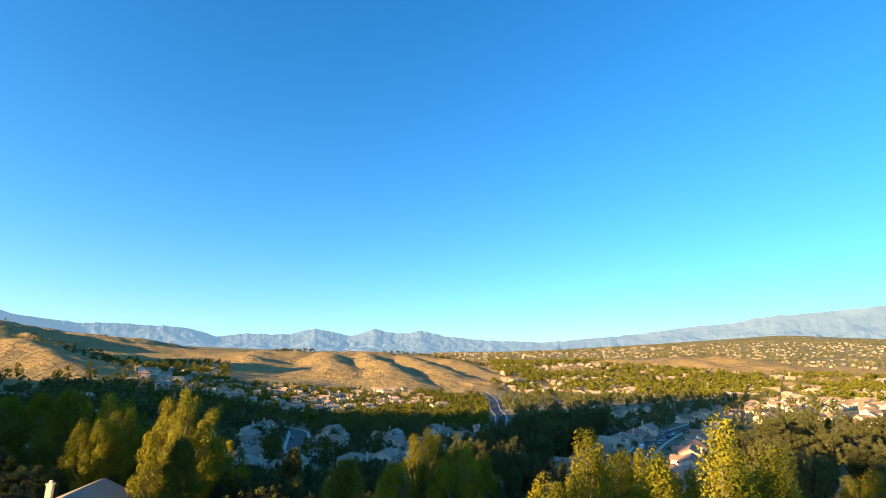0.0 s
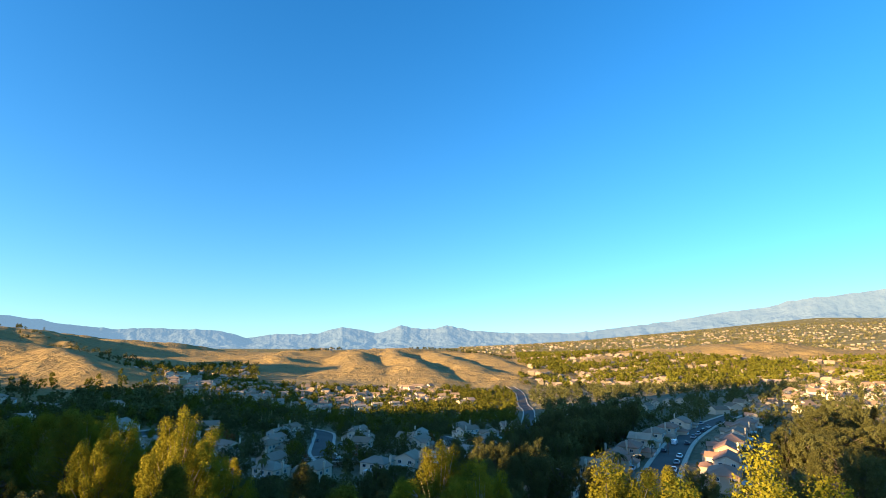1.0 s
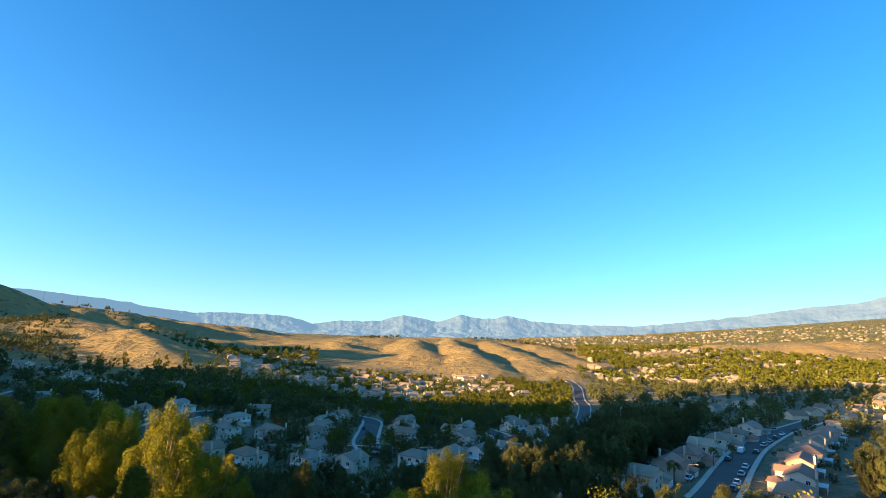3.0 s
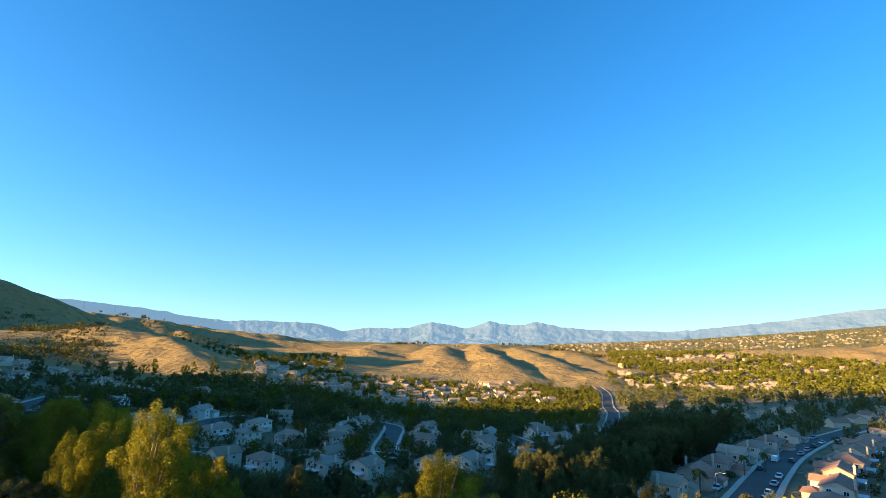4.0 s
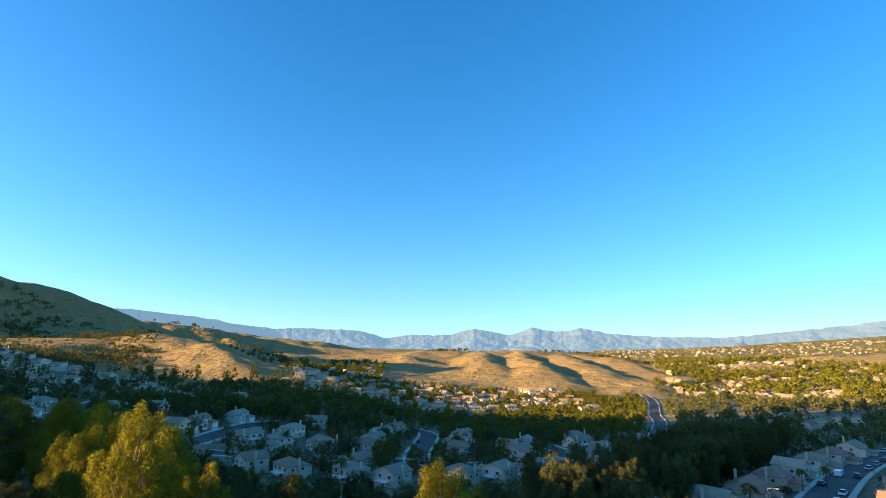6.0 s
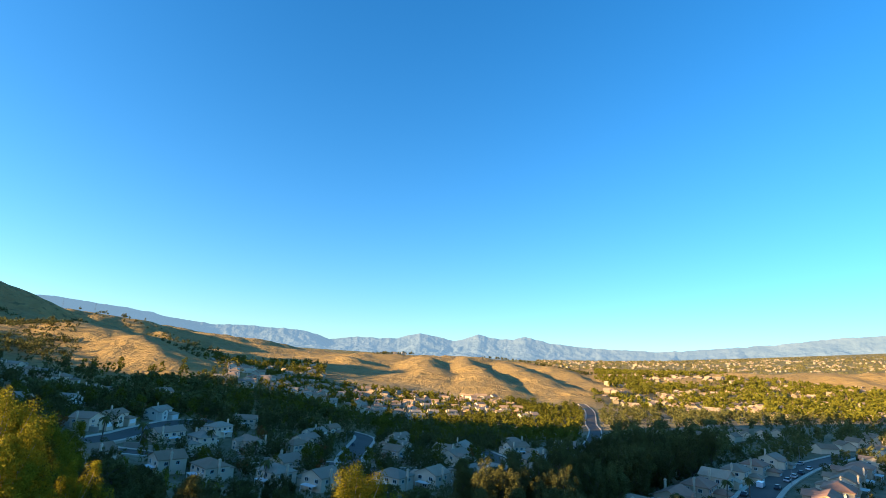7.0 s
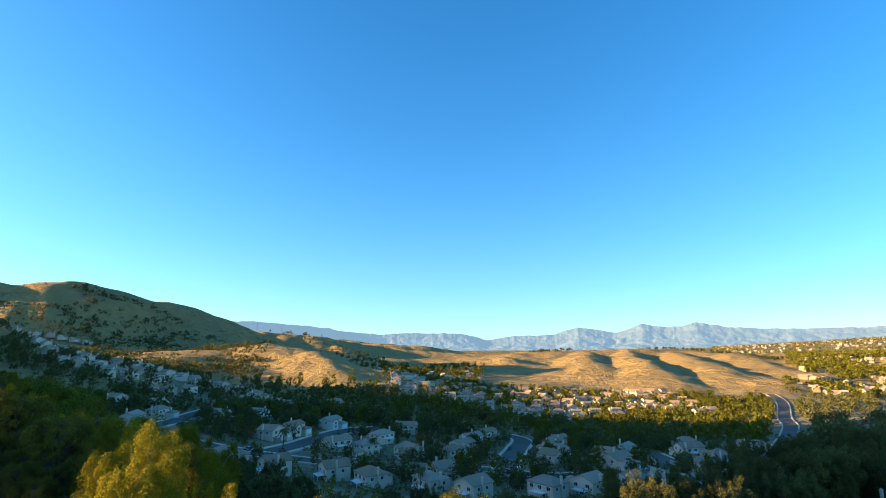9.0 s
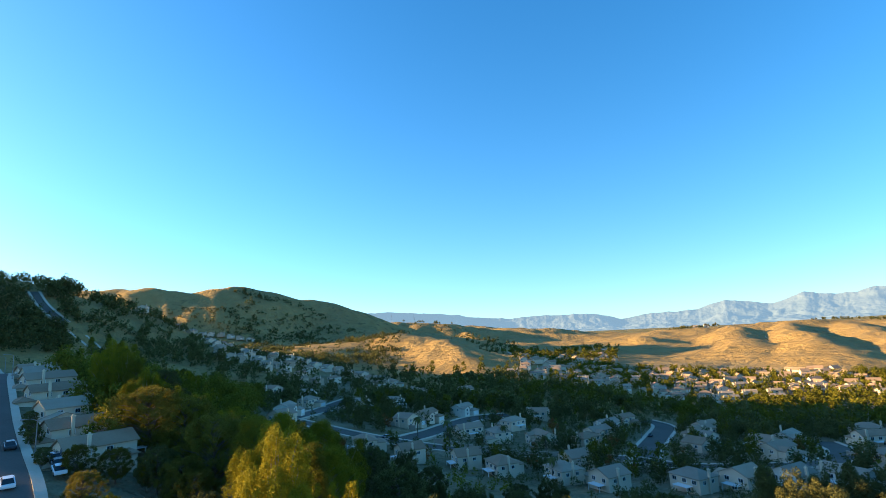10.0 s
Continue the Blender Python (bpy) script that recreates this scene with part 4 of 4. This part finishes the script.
place_trees("palms by the court", [(-150, 190, 9, "pm"), (-143, 184, 8, "pm"), (-136, 212, 8, "pm"), (-160, 182, 9, "pm"), (34, 158, 8, "pm"), (54, 190, 7, "pm"), (62, 196, 7, "pm"), (-110, 205, 8, "pm"), (-84, 168, 8, "pm")], kinds)
place_trees("slim cypresses by the upper street", [(-276 - 2.2 * i, 152 + 1.2 * i, 11, "c1") for i in range(5)], kinds)


def woods(seed, n, spot, material, label, low=5, high=10, clumps=9, per=6, size=1.5, wide=0.34):
    """Far trees in one mesh: ragged crowns of leaf clumps over the ground, at places that spot(rng, n) strews."""
    rng = np.random.default_rng(seed)
    x, y = spot(rng, n)
    h = rng.uniform(low, high, len(x))
    z = ground(x, y)
    mean = (low + high) / 2
    shapes = []
    for k in range(6):
        d = rng.normal(size=(clumps, 3))
        d /= np.linalg.norm(d, axis=1)[:, None]
        d *= rng.uniform(0.3, 1.0, (clumps, 1)) ** 0.5
        lean = 1 + 0.3 * np.sin(3 * np.arctan2(d[:, 1], d[:, 0]) + k)
        tall = 1.25 if k % 3 == 0 else 0.9
        c = np.stack([d[:, 0] * wide * lean / tall, d[:, 1] * wide * lean / tall, 0.50 + 0.40 * tall * d[:, 2]], 1)
        r = rng.uniform(0.6, 1.2, clumps) * wide * 0.42
        shapes.append(leaf_cards(c, r, per, size / mean, rng, 0.0, 1.25))
    out = []
    for k in range(6):
        m = np.arange(len(x)) % 6 == k
        a = rng.uniform(0, 6.28, m.sum())
        ca, sa = np.cos(a)[:, None], np.sin(a)[:, None]
        v, hh = shapes[k], h[m][:, None]
        px = x[m][:, None] + hh * (ca * v[None, :, 0] - sa * v[None, :, 1])
        py = y[m][:, None] + hh * (sa * v[None, :, 0] + ca * v[None, :, 1])
        pz = z[m][:, None] - 0.2 + hh * v[None, :, 2]
        out.append(np.stack([px, py, pz], -1).reshape(-1, 3))
    return tagged(quads_of("woodland", np.concatenate(out), material), label, "trees", kind="stuff")


def in_sector(az0, az1, d0, d1, patch=0.0, seed=0, below=None):
    def spot(rng, n):
        az, d = np.radians(rng.uniform(az0, az1, n * 3)), np.sqrt(rng.uniform(d0 * d0, d1 * d1, n * 3))
        x, y = -np.sin(az) * d, np.cos(az) * d
        ok = fbm(x / 70, y / 70, 3, seed + 50) > patch
        for line, half in ALL_ROADS:
            near = (np.abs(x - line[:, 0].mean()) < 400) & (np.abs(y - line[:, 1].mean()) < 400)
            dd = np.min(np.hypot(x[near, None] - line[None, ::2, 0], y[near, None] - line[None, ::2, 1]), axis=1) if near.any() else np.zeros(0)
            ok[np.flatnonzero(near)[dd < half + 4]] = False
        sites = np.array(HOUSE_SITES)
        for k in range(0, len(x), 500):
            ok[k:k + 500] &= np.min(np.hypot(x[k:k + 500, None] - sites[:, 0], y[k:k + 500, None] - sites[:, 1]), axis=1) > 7.5
        if below is not None:
            ok &= ground(x, y) < below
        return x[ok][:n], y[ok][:n]
    return spot


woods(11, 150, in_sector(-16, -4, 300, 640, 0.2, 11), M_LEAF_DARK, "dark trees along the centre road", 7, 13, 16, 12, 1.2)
woods(12, 150, in_sector(44, 72, 300, 460, 0.2, 12), M_LEAF_DARK, "dark trees on the western slope", 6, 12, 16, 12, 1.2)
woods(1, 1900, in_sector(-3, 33, 370, 640, 0.28, 1, -4), M_LEAF_OLIVE, "green and gold garden trees among the village houses", 4, 9, 9, 6, 1.3)
woods(2, 130, in_sector(4, 44, 300, 420, 0.3, 2, 2), M_LEAF_DARK, "dark belt of trees before the village", 6, 12, 16, 10, 1.2)
woods(3, 520, in_sector(-36, -6, 290, 720, 0.36, 3), M_LEAF_DARK, "dark trees among the eastern houses", 5, 11, 12, 8, 1.3)
woods(4, 330, in_sector(32, 48, 330, 600, 0.40, 4, 3), M_LEAF_DARK, "dark oak trees along the foot of the knoll", 5, 10, 14, 8, 1.3)
woods(5, 4200, in_sector(-42, -4, 700, 1600, 0.40, 5, 15), M_LEAF_OLIVE, "sunlit trees among the far eastern houses", 6, 13, 6, 5, 2.6)
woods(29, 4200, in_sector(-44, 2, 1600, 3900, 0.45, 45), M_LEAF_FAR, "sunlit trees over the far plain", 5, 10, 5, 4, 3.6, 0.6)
woods(6, 500, in_sector(52, 92, 500, 720, 0.44, 6), M_LEAF_DARK, "dark chaparral and oaks on the western hillside", 4, 9, 10, 6, 1.6, 0.5)
woods(7, 260, in_sector(24, 40, 560, 900, 0.42, 7, 0), M_LEAF_OLIVE, "sunlit trees in the side valley", 7, 14, 10, 6, 1.8)
woods(30, 620, in_sector(48, 63, 560, 980, 0.45, 49), M_LEAF_DARK, "dark shrubs on the flank of the high hill", 3, 7, 9, 6, 1.5, 0.6)
woods(8, 1100, in_sector(46, 78, 480, 1050, 0.47, 8), M_LEAF_DARK, "scattered scrub oaks in the gullies of the hill", 3, 7, 8, 5, 1.6, 0.6)
woods(13, 170, in_sector(58, 76, 130, 340, 0.25, 13), M_LEAF_OLIVE, "olive trees on the bank behind the west street", 9, 15, 34, 24, 0.75, 0.3)
woods(14, 1300, in_sector(-4, 66, 150, 380, 0.25, 14), M_LEAF_DARK, "garden shrubs and hedges between the houses", 2, 5, 10, 12, 0.5, 0.5)
woods(15, 240, in_sector(0, 66, 145, 370, 0.42, 19), M_LEAF_OLIVE, "yellow-green shrubs in the gardens", 2, 4.5, 10, 12, 0.5, 0.5)
woods(16, 50, in_sector(78, 92, 110, 380, 0.3, 16), M_LEAF_DARK, "clipped shrubs along the west street", 1.5, 3.5, 12, 14, 0.4, 0.55)
woods(17, 480, in_sector(76, 92, 390, 560, 0.30, 18), M_LEAF_DARK, "dark trees on the slope below the ridge", 7, 13, 14, 9, 1.3, 0.4)
woods(18, 260, in_sector(-34, -8, 95, 330, 0.3, 20), M_LEAF_DARK, "shrubs and hedges along the east street", 1.5, 4.5, 10, 12, 0.5, 0.5)


def along(points, wide):
    """Places strewn beside a line of the plan."""
    p = np.array(points, float)

    def spot(rng, n):
        i = rng.integers(0, len(p) - 1, n)
        t = rng.random(n)[:, None]
        q = p[i] * (1 - t) + p[i + 1] * t + rng.normal(0, wide, (n, 2))
        return q[:, 0], q[:, 1]
    return spot


woods(19, 90, along([(-205, 1452), (-95, 1440), (-20, 1395), (40, 1350), (80, 1290)], 9), M_LEAF_DARK, "dark trees along the crest of the low hill", 5, 9, 10, 8, 1.8, 0.42)
woods(20, 34, along([(-455, 1310), (-405, 1345), (-370, 1372)], 6), M_LEAF_DARK, "dark trees round the house on the hill", 5, 8, 10, 8, 1.8, 0.45)
woods(21, 150, along([(-1060, 1070), (-880, 1000), (-720, 900), (-560, 760), (-450, 640)], 34), M_LEAF_DARK, "dark oaks down the gully between the hills", 5, 9, 10, 7, 1.8, 0.45)
woods(22, 150, in_sector(2, 46, 310, 500, 0.3, 31), M_LEAF_OLIVE, "tall olive trees between the valley gardens", 6, 11, 16, 10, 1.0, 0.24)
woods(23, 130, in_sector(0, 34, 380, 640, 0.3, 33), M_LEAF_TAN, "bronze autumn trees among the village houses", 4, 9, 12, 8, 1.1, 0.36)
woods(24, 330, in_sector(-6, 50, 195, 345, 0.3, 35), M_LEAF_DARK, "green garden trees between the houses", 5, 10, 22, 20, 0.6, 0.33)
woods(25, 90, in_sector(-6, 50, 195, 345, 0.4, 37), M_LEAF_OLIVE, "tall olive garden trees between the houses", 6, 12, 22, 20, 0.6, 0.24)
woods(26, 26, in_sector(-6, 50, 195, 345, 0.4, 39), M_LEAF_RUST, "rust-red autumn trees beside the houses", 4, 7, 18, 18, 0.5, 0.34)
woods(27, 800, in_sector(54, 86, 310, 640, 0.42, 41), M_LEAF_DARK, "dark scrub oaks on the shaded western slopes", 4, 9, 11, 8, 1.3, 0.5)
woods(28, 60, in_sector(84, 92, 420, 560, 0.2, 43), M_LEAF_DARK, "dark trees along the western skyline", 7, 12, 12, 9, 1.3, 0.4)


# ---------------------------------------------------------------- far houses in the sun, one mesh of roofs and walls each
def far_village(seed, n, spot, label, wall=M_FAR_WALL, roof=M_ROOF_TAN):
    rng = np.random.default_rng(seed)
    x, y = spot(rng, n)
    z = ground(x, y)
    vw, fw, vr, fr = [], [], [], []
    for cx, cy, cz in zip(x, y, z):
        w, d, h, a = rng.uniform(3.4, 5.2), rng.uniform(2.8, 3.8), rng.uniform(2.4, 3.8), rng.uniform(0, 3.14)
        c, s = math.cos(a), math.sin(a)

        def at(u, v, up):
            return (cx + c * u - s * v, cy + s * u + c * v, cz + up)
        b = len(vw)
        vw += [at(-w, -d, -1), at(w, -d, -1), at(w, d, -1), at(-w, d, -1), at(-w, -d, h), at(w, -d, h), at(w, d, h), at(-w, d, h), at(-w, 0, h + 2), at(w, 0, h + 2)]
        fw += [(b, b + 1, b + 5, b + 4), (b + 1, b + 2, b + 6, b + 9, b + 5), (b + 2, b + 3, b + 7, b + 6), (b + 3, b, b + 4, b + 8, b + 7)]
        b = len(vr)
        e = 0.5
        vr += [at(-w - e, -d - e, h - 0.1), at(w + e, -d - e, h - 0.1), at(w + e, 0, h + 2.25), at(-w - e, 0, h + 2.25), at(w + e, d + e, h - 0.1), at(-w - e, d + e, h - 0.1)]
        fr += [(b, b + 1, b + 2, b + 3), (b + 3, b + 2, b + 4, b + 5)]
    top = new("far_village")
    mesh_of("wall", vw, fw, wall, top)
    mesh_of("roof", vr, fr, roof, top)
    return tagged(top, label, "houses", kind="stuff")


far_village(1, 900, in_sector(-42, -5, 700, 1650, 0.36, 15, 15), "sunlit pale houses far across the eastern valley")
far_village(3, 1000, in_sector(-44, 2, 1600, 3600, 0.40, 47), "pale houses scattered over the far plain")
far_village(4, 0, lambda rng, n: (np.array([p[0] for p in EAST_SITES]), np.array([p[1] for p in EAST_SITES])), "shaded pale houses with brown roofs on the eastern slope", M_STUCCO, M_ROOF)
far_village(5, 0, lambda rng, n: (np.array([p[0] for p in VALLEY_FAR]), np.array([p[1] for p in VALLEY_FAR])), "far pale houses at the back of the valley village", M_STUCCO_DIM, M_ROOF)
far_village(2, 70, in_sector(24, 36, 600, 900, 0.40, 17, 0), "pale houses of the side valley below the hills")


# ---------------------------------------------------------------- cars
def car(paint, label, van=False):
    top = new("van" if van else "car")
    L, W = (5.4, 2.0) if van else (4.6, 1.82)
    prof = [(-0.5, 0.35), (-0.5, 0.72), (-0.44, 0.86), (-0.22, 0.92), (0.48, 0.90), (0.5, 0.7), (0.5, 0.35)] if not van else [(-0.5, 0.4), (-0.5, 0.95), (-0.42, 1.1), (-0.28, 1.95), (0.49, 2.05), (0.5, 1.2), (0.5, 0.4)]
    bm = bmesh.new()
    a = [bm.verts.new((x * L, -W / 2, z)) for x, z in prof]
    b = [bm.verts.new((x * L, W / 2, z)) for x, z in prof]
    bm.faces.new(a)
    bm.faces.new(b[::-1])
    for i in range(len(prof)):
        j = (i + 1) % len(prof)
        bm.faces.new((a[j], a[i], b[i], b[j]))
    bmesh.ops.bevel(bm, geom=bm.edges[:], offset=0.07, segments=2, affect="EDGES")
    body = part("body", bm, paint, top, smooth=False)
    if not van:
        bm = bmesh.new()
        cab = [(-0.24, 0.90), (-0.10, 1.38), (0.20, 1.42), (0.40, 0.90)]
        v = [[bm.verts.new((x * L, s * (W / 2 - 0.12 - (0.16 if z > 1 else 0)), z)) for x, z in cab] for s in (-1, 1)]
        bm.faces.new(v[0])
        bm.faces.new(v[1][::-1])
        for i in range(4):
            bm.faces.new((v[0][(i + 1) % 4], v[0][i], v[1][i], v[1][(i + 1) % 4]))
        part("window_glass", bm, M_GLASS, top, "dark tinted car windows")
        bm = bmesh.new()
        add_box(bm, -0.10 * L, 0.20 * L, -W / 2 + 0.3, W / 2 - 0.3, 1.38, 1.45)
        part("roof", bm, paint, top)
    else:
        bm = bmesh.new()
        add_solid(bm, [(-0.425 * L, -0.85, 1.12), (-0.425 * L, 0.85, 1.12), (-0.29 * L, 0.8, 1.9), (-0.29 * L, -0.8, 1.9), (-0.40 * L, -0.85, 1.12), (-0.40 * L, 0.85, 1.12)], [(0, 3, 2, 1), (0, 1, 5, 4)])
        part("windscreen", bm, M_GLASS, top, "dark windscreen")
    for x in (-0.31, 0.31):
        for s in (-1, 1):
            bm = bmesh.new()
            bmesh.ops.create_cone(bm, cap_ends=True, segments=14, radius1=0.34, radius2=0.34, depth=0.24, matrix=pose(x * L, s * (W / 2 - 0.1), 0.34, 90))
            part("wheel", bm, M_TYRE, top)
    for s in (-1, 1):
        bm = bmesh.new()
        add_box(bm, -0.508 * L, -0.49 * L, s * 0.62 - 0.2, s * 0.62 + 0.2, 0.6, 0.74)
        part("headlight", bm, M_TRIM, top)
    return tagged(top, label, "van" if van else "car")


def on_road(line, t, side):
    """A pose beside a street at part t of its length, side metres to the right."""
    i = min(len(line) - 2, max(0, int(t * (len(line) - 1))))
    p, d = line[i], line[i + 1] - line[i]
    d = d / np.hypot(*d)
    x, y = p[0] + d[1] * side, p[1] - d[0] * side
    slope = math.degrees(math.atan2(gz(x + d[0] * 2, y + d[1] * 2) - gz(x - d[0] * 2, y - d[1] * 2), 4))
    return Matrix.Translation((x, y, max(gz(x, y), gz(*p) - 0.1 * abs(side)) + (0.40 if abs(side) < 4.8 else 0.45))) @ pose(0, 0, 0, 0, 0, math.degrees(math.atan2(d[1], d[0])) + 180) @ pose(0, 0, 0, 0, slope, 0)


CARS = {"w": car(M_CAR_WHITE, "white parked car at the kerb"), "d": car(M_CAR_DARK, "dark parked car at the kerb"), "s": car(M_CAR_SILVER, "silver parked car at the kerb"),
        "v": car(M_CAR_WHITE, "white delivery van on the street", True)}
CAR_SITES = [("v", ROAD_EAST, 0.56, -1.5), ("w", ROAD_EAST, 0.36, 3.4), ("s", ROAD_EAST, 0.40, 3.4), ("d", ROAD_EAST, 0.48, -3.4), ("d", ROAD_EAST, 0.55, 3.4), ("s", ROAD_EAST, 0.62, 3.4), ("w", ROAD_EAST, 0.58, -9),
             ("d", ROAD_EAST, 0.66, -9), ("w", ROAD_EAST, 0.72, -9.5), ("s", ROAD_EAST, 0.82, -3.4), ("w", ROAD_EAST, 0.45, 3.4), ("s", ROAD_EAST, 0.51, -9), ("d", ROAD_EAST, 0.43, -9.2), ("w", ROAD_EAST, 0.36, -9.2), ("s", ROAD_EAST, 0.67, 3.4), ("d", ROAD_EAST, 0.71, 3.4), ("w", ROAD_EAST, 0.77, 3.4), ("d", ROAD_EAST, 0.33, 3.4), ("w", ROAD_WEST, 0.125, 1.8), ("d", ROAD_WEST, 0.20, 3.3), ("w", ROAD_WEST, 0.215, -3.3), ("s", ROAD_WEST, 0.17, 8.8),
             ("d", ROAD_WEST, 0.158, 8.8), ("w", ROAD_WEST, 0.14, 8.6), ("d", ROAD_WEST, 0.27, -3.3), ("w", ROAD_WEST, 0.29, -3.3), ("d", ROAD_COURT, 0.45, 3.2), ("w", ROAD_COURT, 0.6, -9), ("s", ROAD_FRONT, 0.2, -3), ("w", ROAD_FRONT, 0.32, 3), ("d", ROAD_FRONT, 0.6, 3), ("w", ROAD_UPPER, 0.4, 8), ("d", ROAD_UPPER, 0.3, 8)]
_used = set()
for key, line, t, side in CAR_SITES:
    m = on_road(line, t, side)
    if key in _used:
        ob = copy_thing(CARS[key], m)
    else:
        ob = CARS[key]
        ob.matrix_basis = m
        _used.add(key)
    tagged(ob, group="parked cars")


# ---------------------------------------------------------------- street furniture, walls, masts
def street_lamp():
    top = new("street_lamp")
    v, f = [], []
    tube(v, f, [(0, 0, -0.3), (0, 0, 3), (0, 0, 7.2)], [0.13, 0.1, 0.07], 8)
    mesh_of("post", v, f, M_METAL, top, True)
    v, f = [], []
    tube(v, f, [(0, 0, 7.1), (0, -0.9, 7.5), (0, -1.9, 7.55)], [0.05, 0.045, 0.04], 6)
    mesh_of("arm", v, f, M_METAL, top, True)
    bm = bmesh.new()
    add_box(bm, -0.16, 0.16, -2.4, -1.8, 7.46, 7.62)
    part("lamp_head", bm, M_METAL, top)
    return tagged(top, "grey metal street lamp with a curved arm", "street lamp")


LAMP_SITES = [(ROAD_WEST, 0.16, 6), (ROAD_WEST, 0.42, 6), (ROAD_WEST, 0.7, 6), (ROAD_EAST, 0.3, -6), (ROAD_EAST, 0.6, 6), (ROAD_EAST, 0.85, -6), (ROAD_COURT, 0.5, 6), (ROAD_FRONT, 0.3, -6), (ROAD_FRONT, 0.65, 6), (ROAD_CENTRE, 0.4, 6), (ROAD_CENTRE, 0.6, -6)]
_lamp = None
for line, t, side in LAMP_SITES:
    m = on_road(line, t, side) @ pose(0, 0, 0, 0, 0, 0 if side > 0 else 180)
    if _lamp is None:
        _lamp = street_lamp()
        _lamp.matrix_basis = m
    else:
        tagged(copy_thing(_lamp, m), group="street lamps")
tagged(_lamp, group="street lamps")


def garden_wall(points, high, label):
    """A block wall with a coping and piers, stepping with the ground."""
    line = smooth_line(points, 5)
    top = new("garden_wall")
    bm, bc = bmesh.new(), bmesh.new()
    for a, b in zip(line, line[1:]):
        d = b - a
        n = np.hypot(*d)
        z = max(gz(*a), gz(*b))
        m = pose(*a, z, 0, 0, math.degrees(math.atan2(d[1], d[0])))
        for bm_, box in ((bm, (0, n + 0.1, -0.1, 0.1, -1.6, high)), (bc, (0, n + 0.12, -0.16, 0.16, high, high + 0.1)), (bm, (-0.22, 0.22, -0.22, 0.22, -1.6, high + 0.15))):
            for v in add_box(bm_, *box):
                v.co = m @ v.co
    part("wall", bm, M_BLOCK, top)
    part("coping", bc, M_CONCRETE, top, "pale concrete coping")
    return tagged(top, label, "garden wall")


garden_wall([(-150, 182), (-128, 190), (-105, 207), (-92, 214)], 1.7, "beige block garden wall beside the street")
garden_wall([(-82, 197), (-60, 205), (-44, 212)], 1.5, "beige block wall behind the lower gardens")
garden_wall([(-72, 234), (-45, 240), (-34, 250)], 1.5, "beige block wall round a back garden")
garden_wall([(-20, 262), (-8, 256), (8, 250)], 1.4, "pale block wall at the bend of the street")
garden_wall([(-6, 122), (8, 150), (30, 186), (52, 222), (66, 250)], 1.7, "long beige block wall behind the street's houses")
garden_wall([(-215, 190), (-190, 186), (-170, 190)], 1.6, "beige block wall at the upper street corner")


def radio_mast(h):
    top = new("radio_mast")
    v, f = [], []
    for k in range(3):
        a = k * 2.094
        tube(v, f, [(1.4 * math.cos(a), 1.4 * math.sin(a), -2), (0.5 * math.cos(a), 0.5 * math.sin(a), h)], [0.10, 0.08], 5)
    mesh_of("lattice", v, f, M_MAST, top)
    v, f = [], []
    for z in (0.25, 0.5, 0.7, 0.85, 0.98):
        r = 1.4 - 0.9 * z
        for k in range(3):
            a, b = k * 2.094, (k + 1) * 2.094
            tube(v, f, [(r * math.cos(a), r * math.sin(a), z * h), (r * math.cos(b), r * math.sin(b), z * h)], [0.05, 0.05], 4)
    mesh_of("brace", v, f, M_MAST, top)
    return tagged(top, "slender grey radio mast on the ridge", "radio mast")


for x, y, h in ((-1128, 1005, 22), (-1082, 1050, 22)):
    ob = radio_mast(h)
    ob.matrix_basis = pose(x, y, gz(x, y))
    tagged(ob, group="masts on the ridge")


def solar_array(m):
    """Two rows of panels on rails, laid on a roof slope."""
    top = new("solar_array")
    for i in range(4):
        for j in range(2):
            bm = bmesh.new()
            add_box(bm, j * 1.72 - 1.72, j * 1.72 - 0.06, i * 1.08 - 2.16, i * 1.08 - 1.12, 0, 0.05)
            part("panel", bm, M_SOLAR, top)
    bm = bmesh.new()
    for j in (-1.3, -0.3, 0.4, 1.3):
        add_box(bm, j, j + 0.06, -2.2, 2.15, -0.08, 0)
    part("rail", bm, M_METAL, top)
    top.matrix_basis = m
    return tagged(top, "dark blue solar panels on a tan tiled roof", "solar panels")


solar_array(settle(14, 140, 60) @ pose(-2.3, 0.4, 5.55) @ pose(0, 0, 0, 0, -23.4, 0))
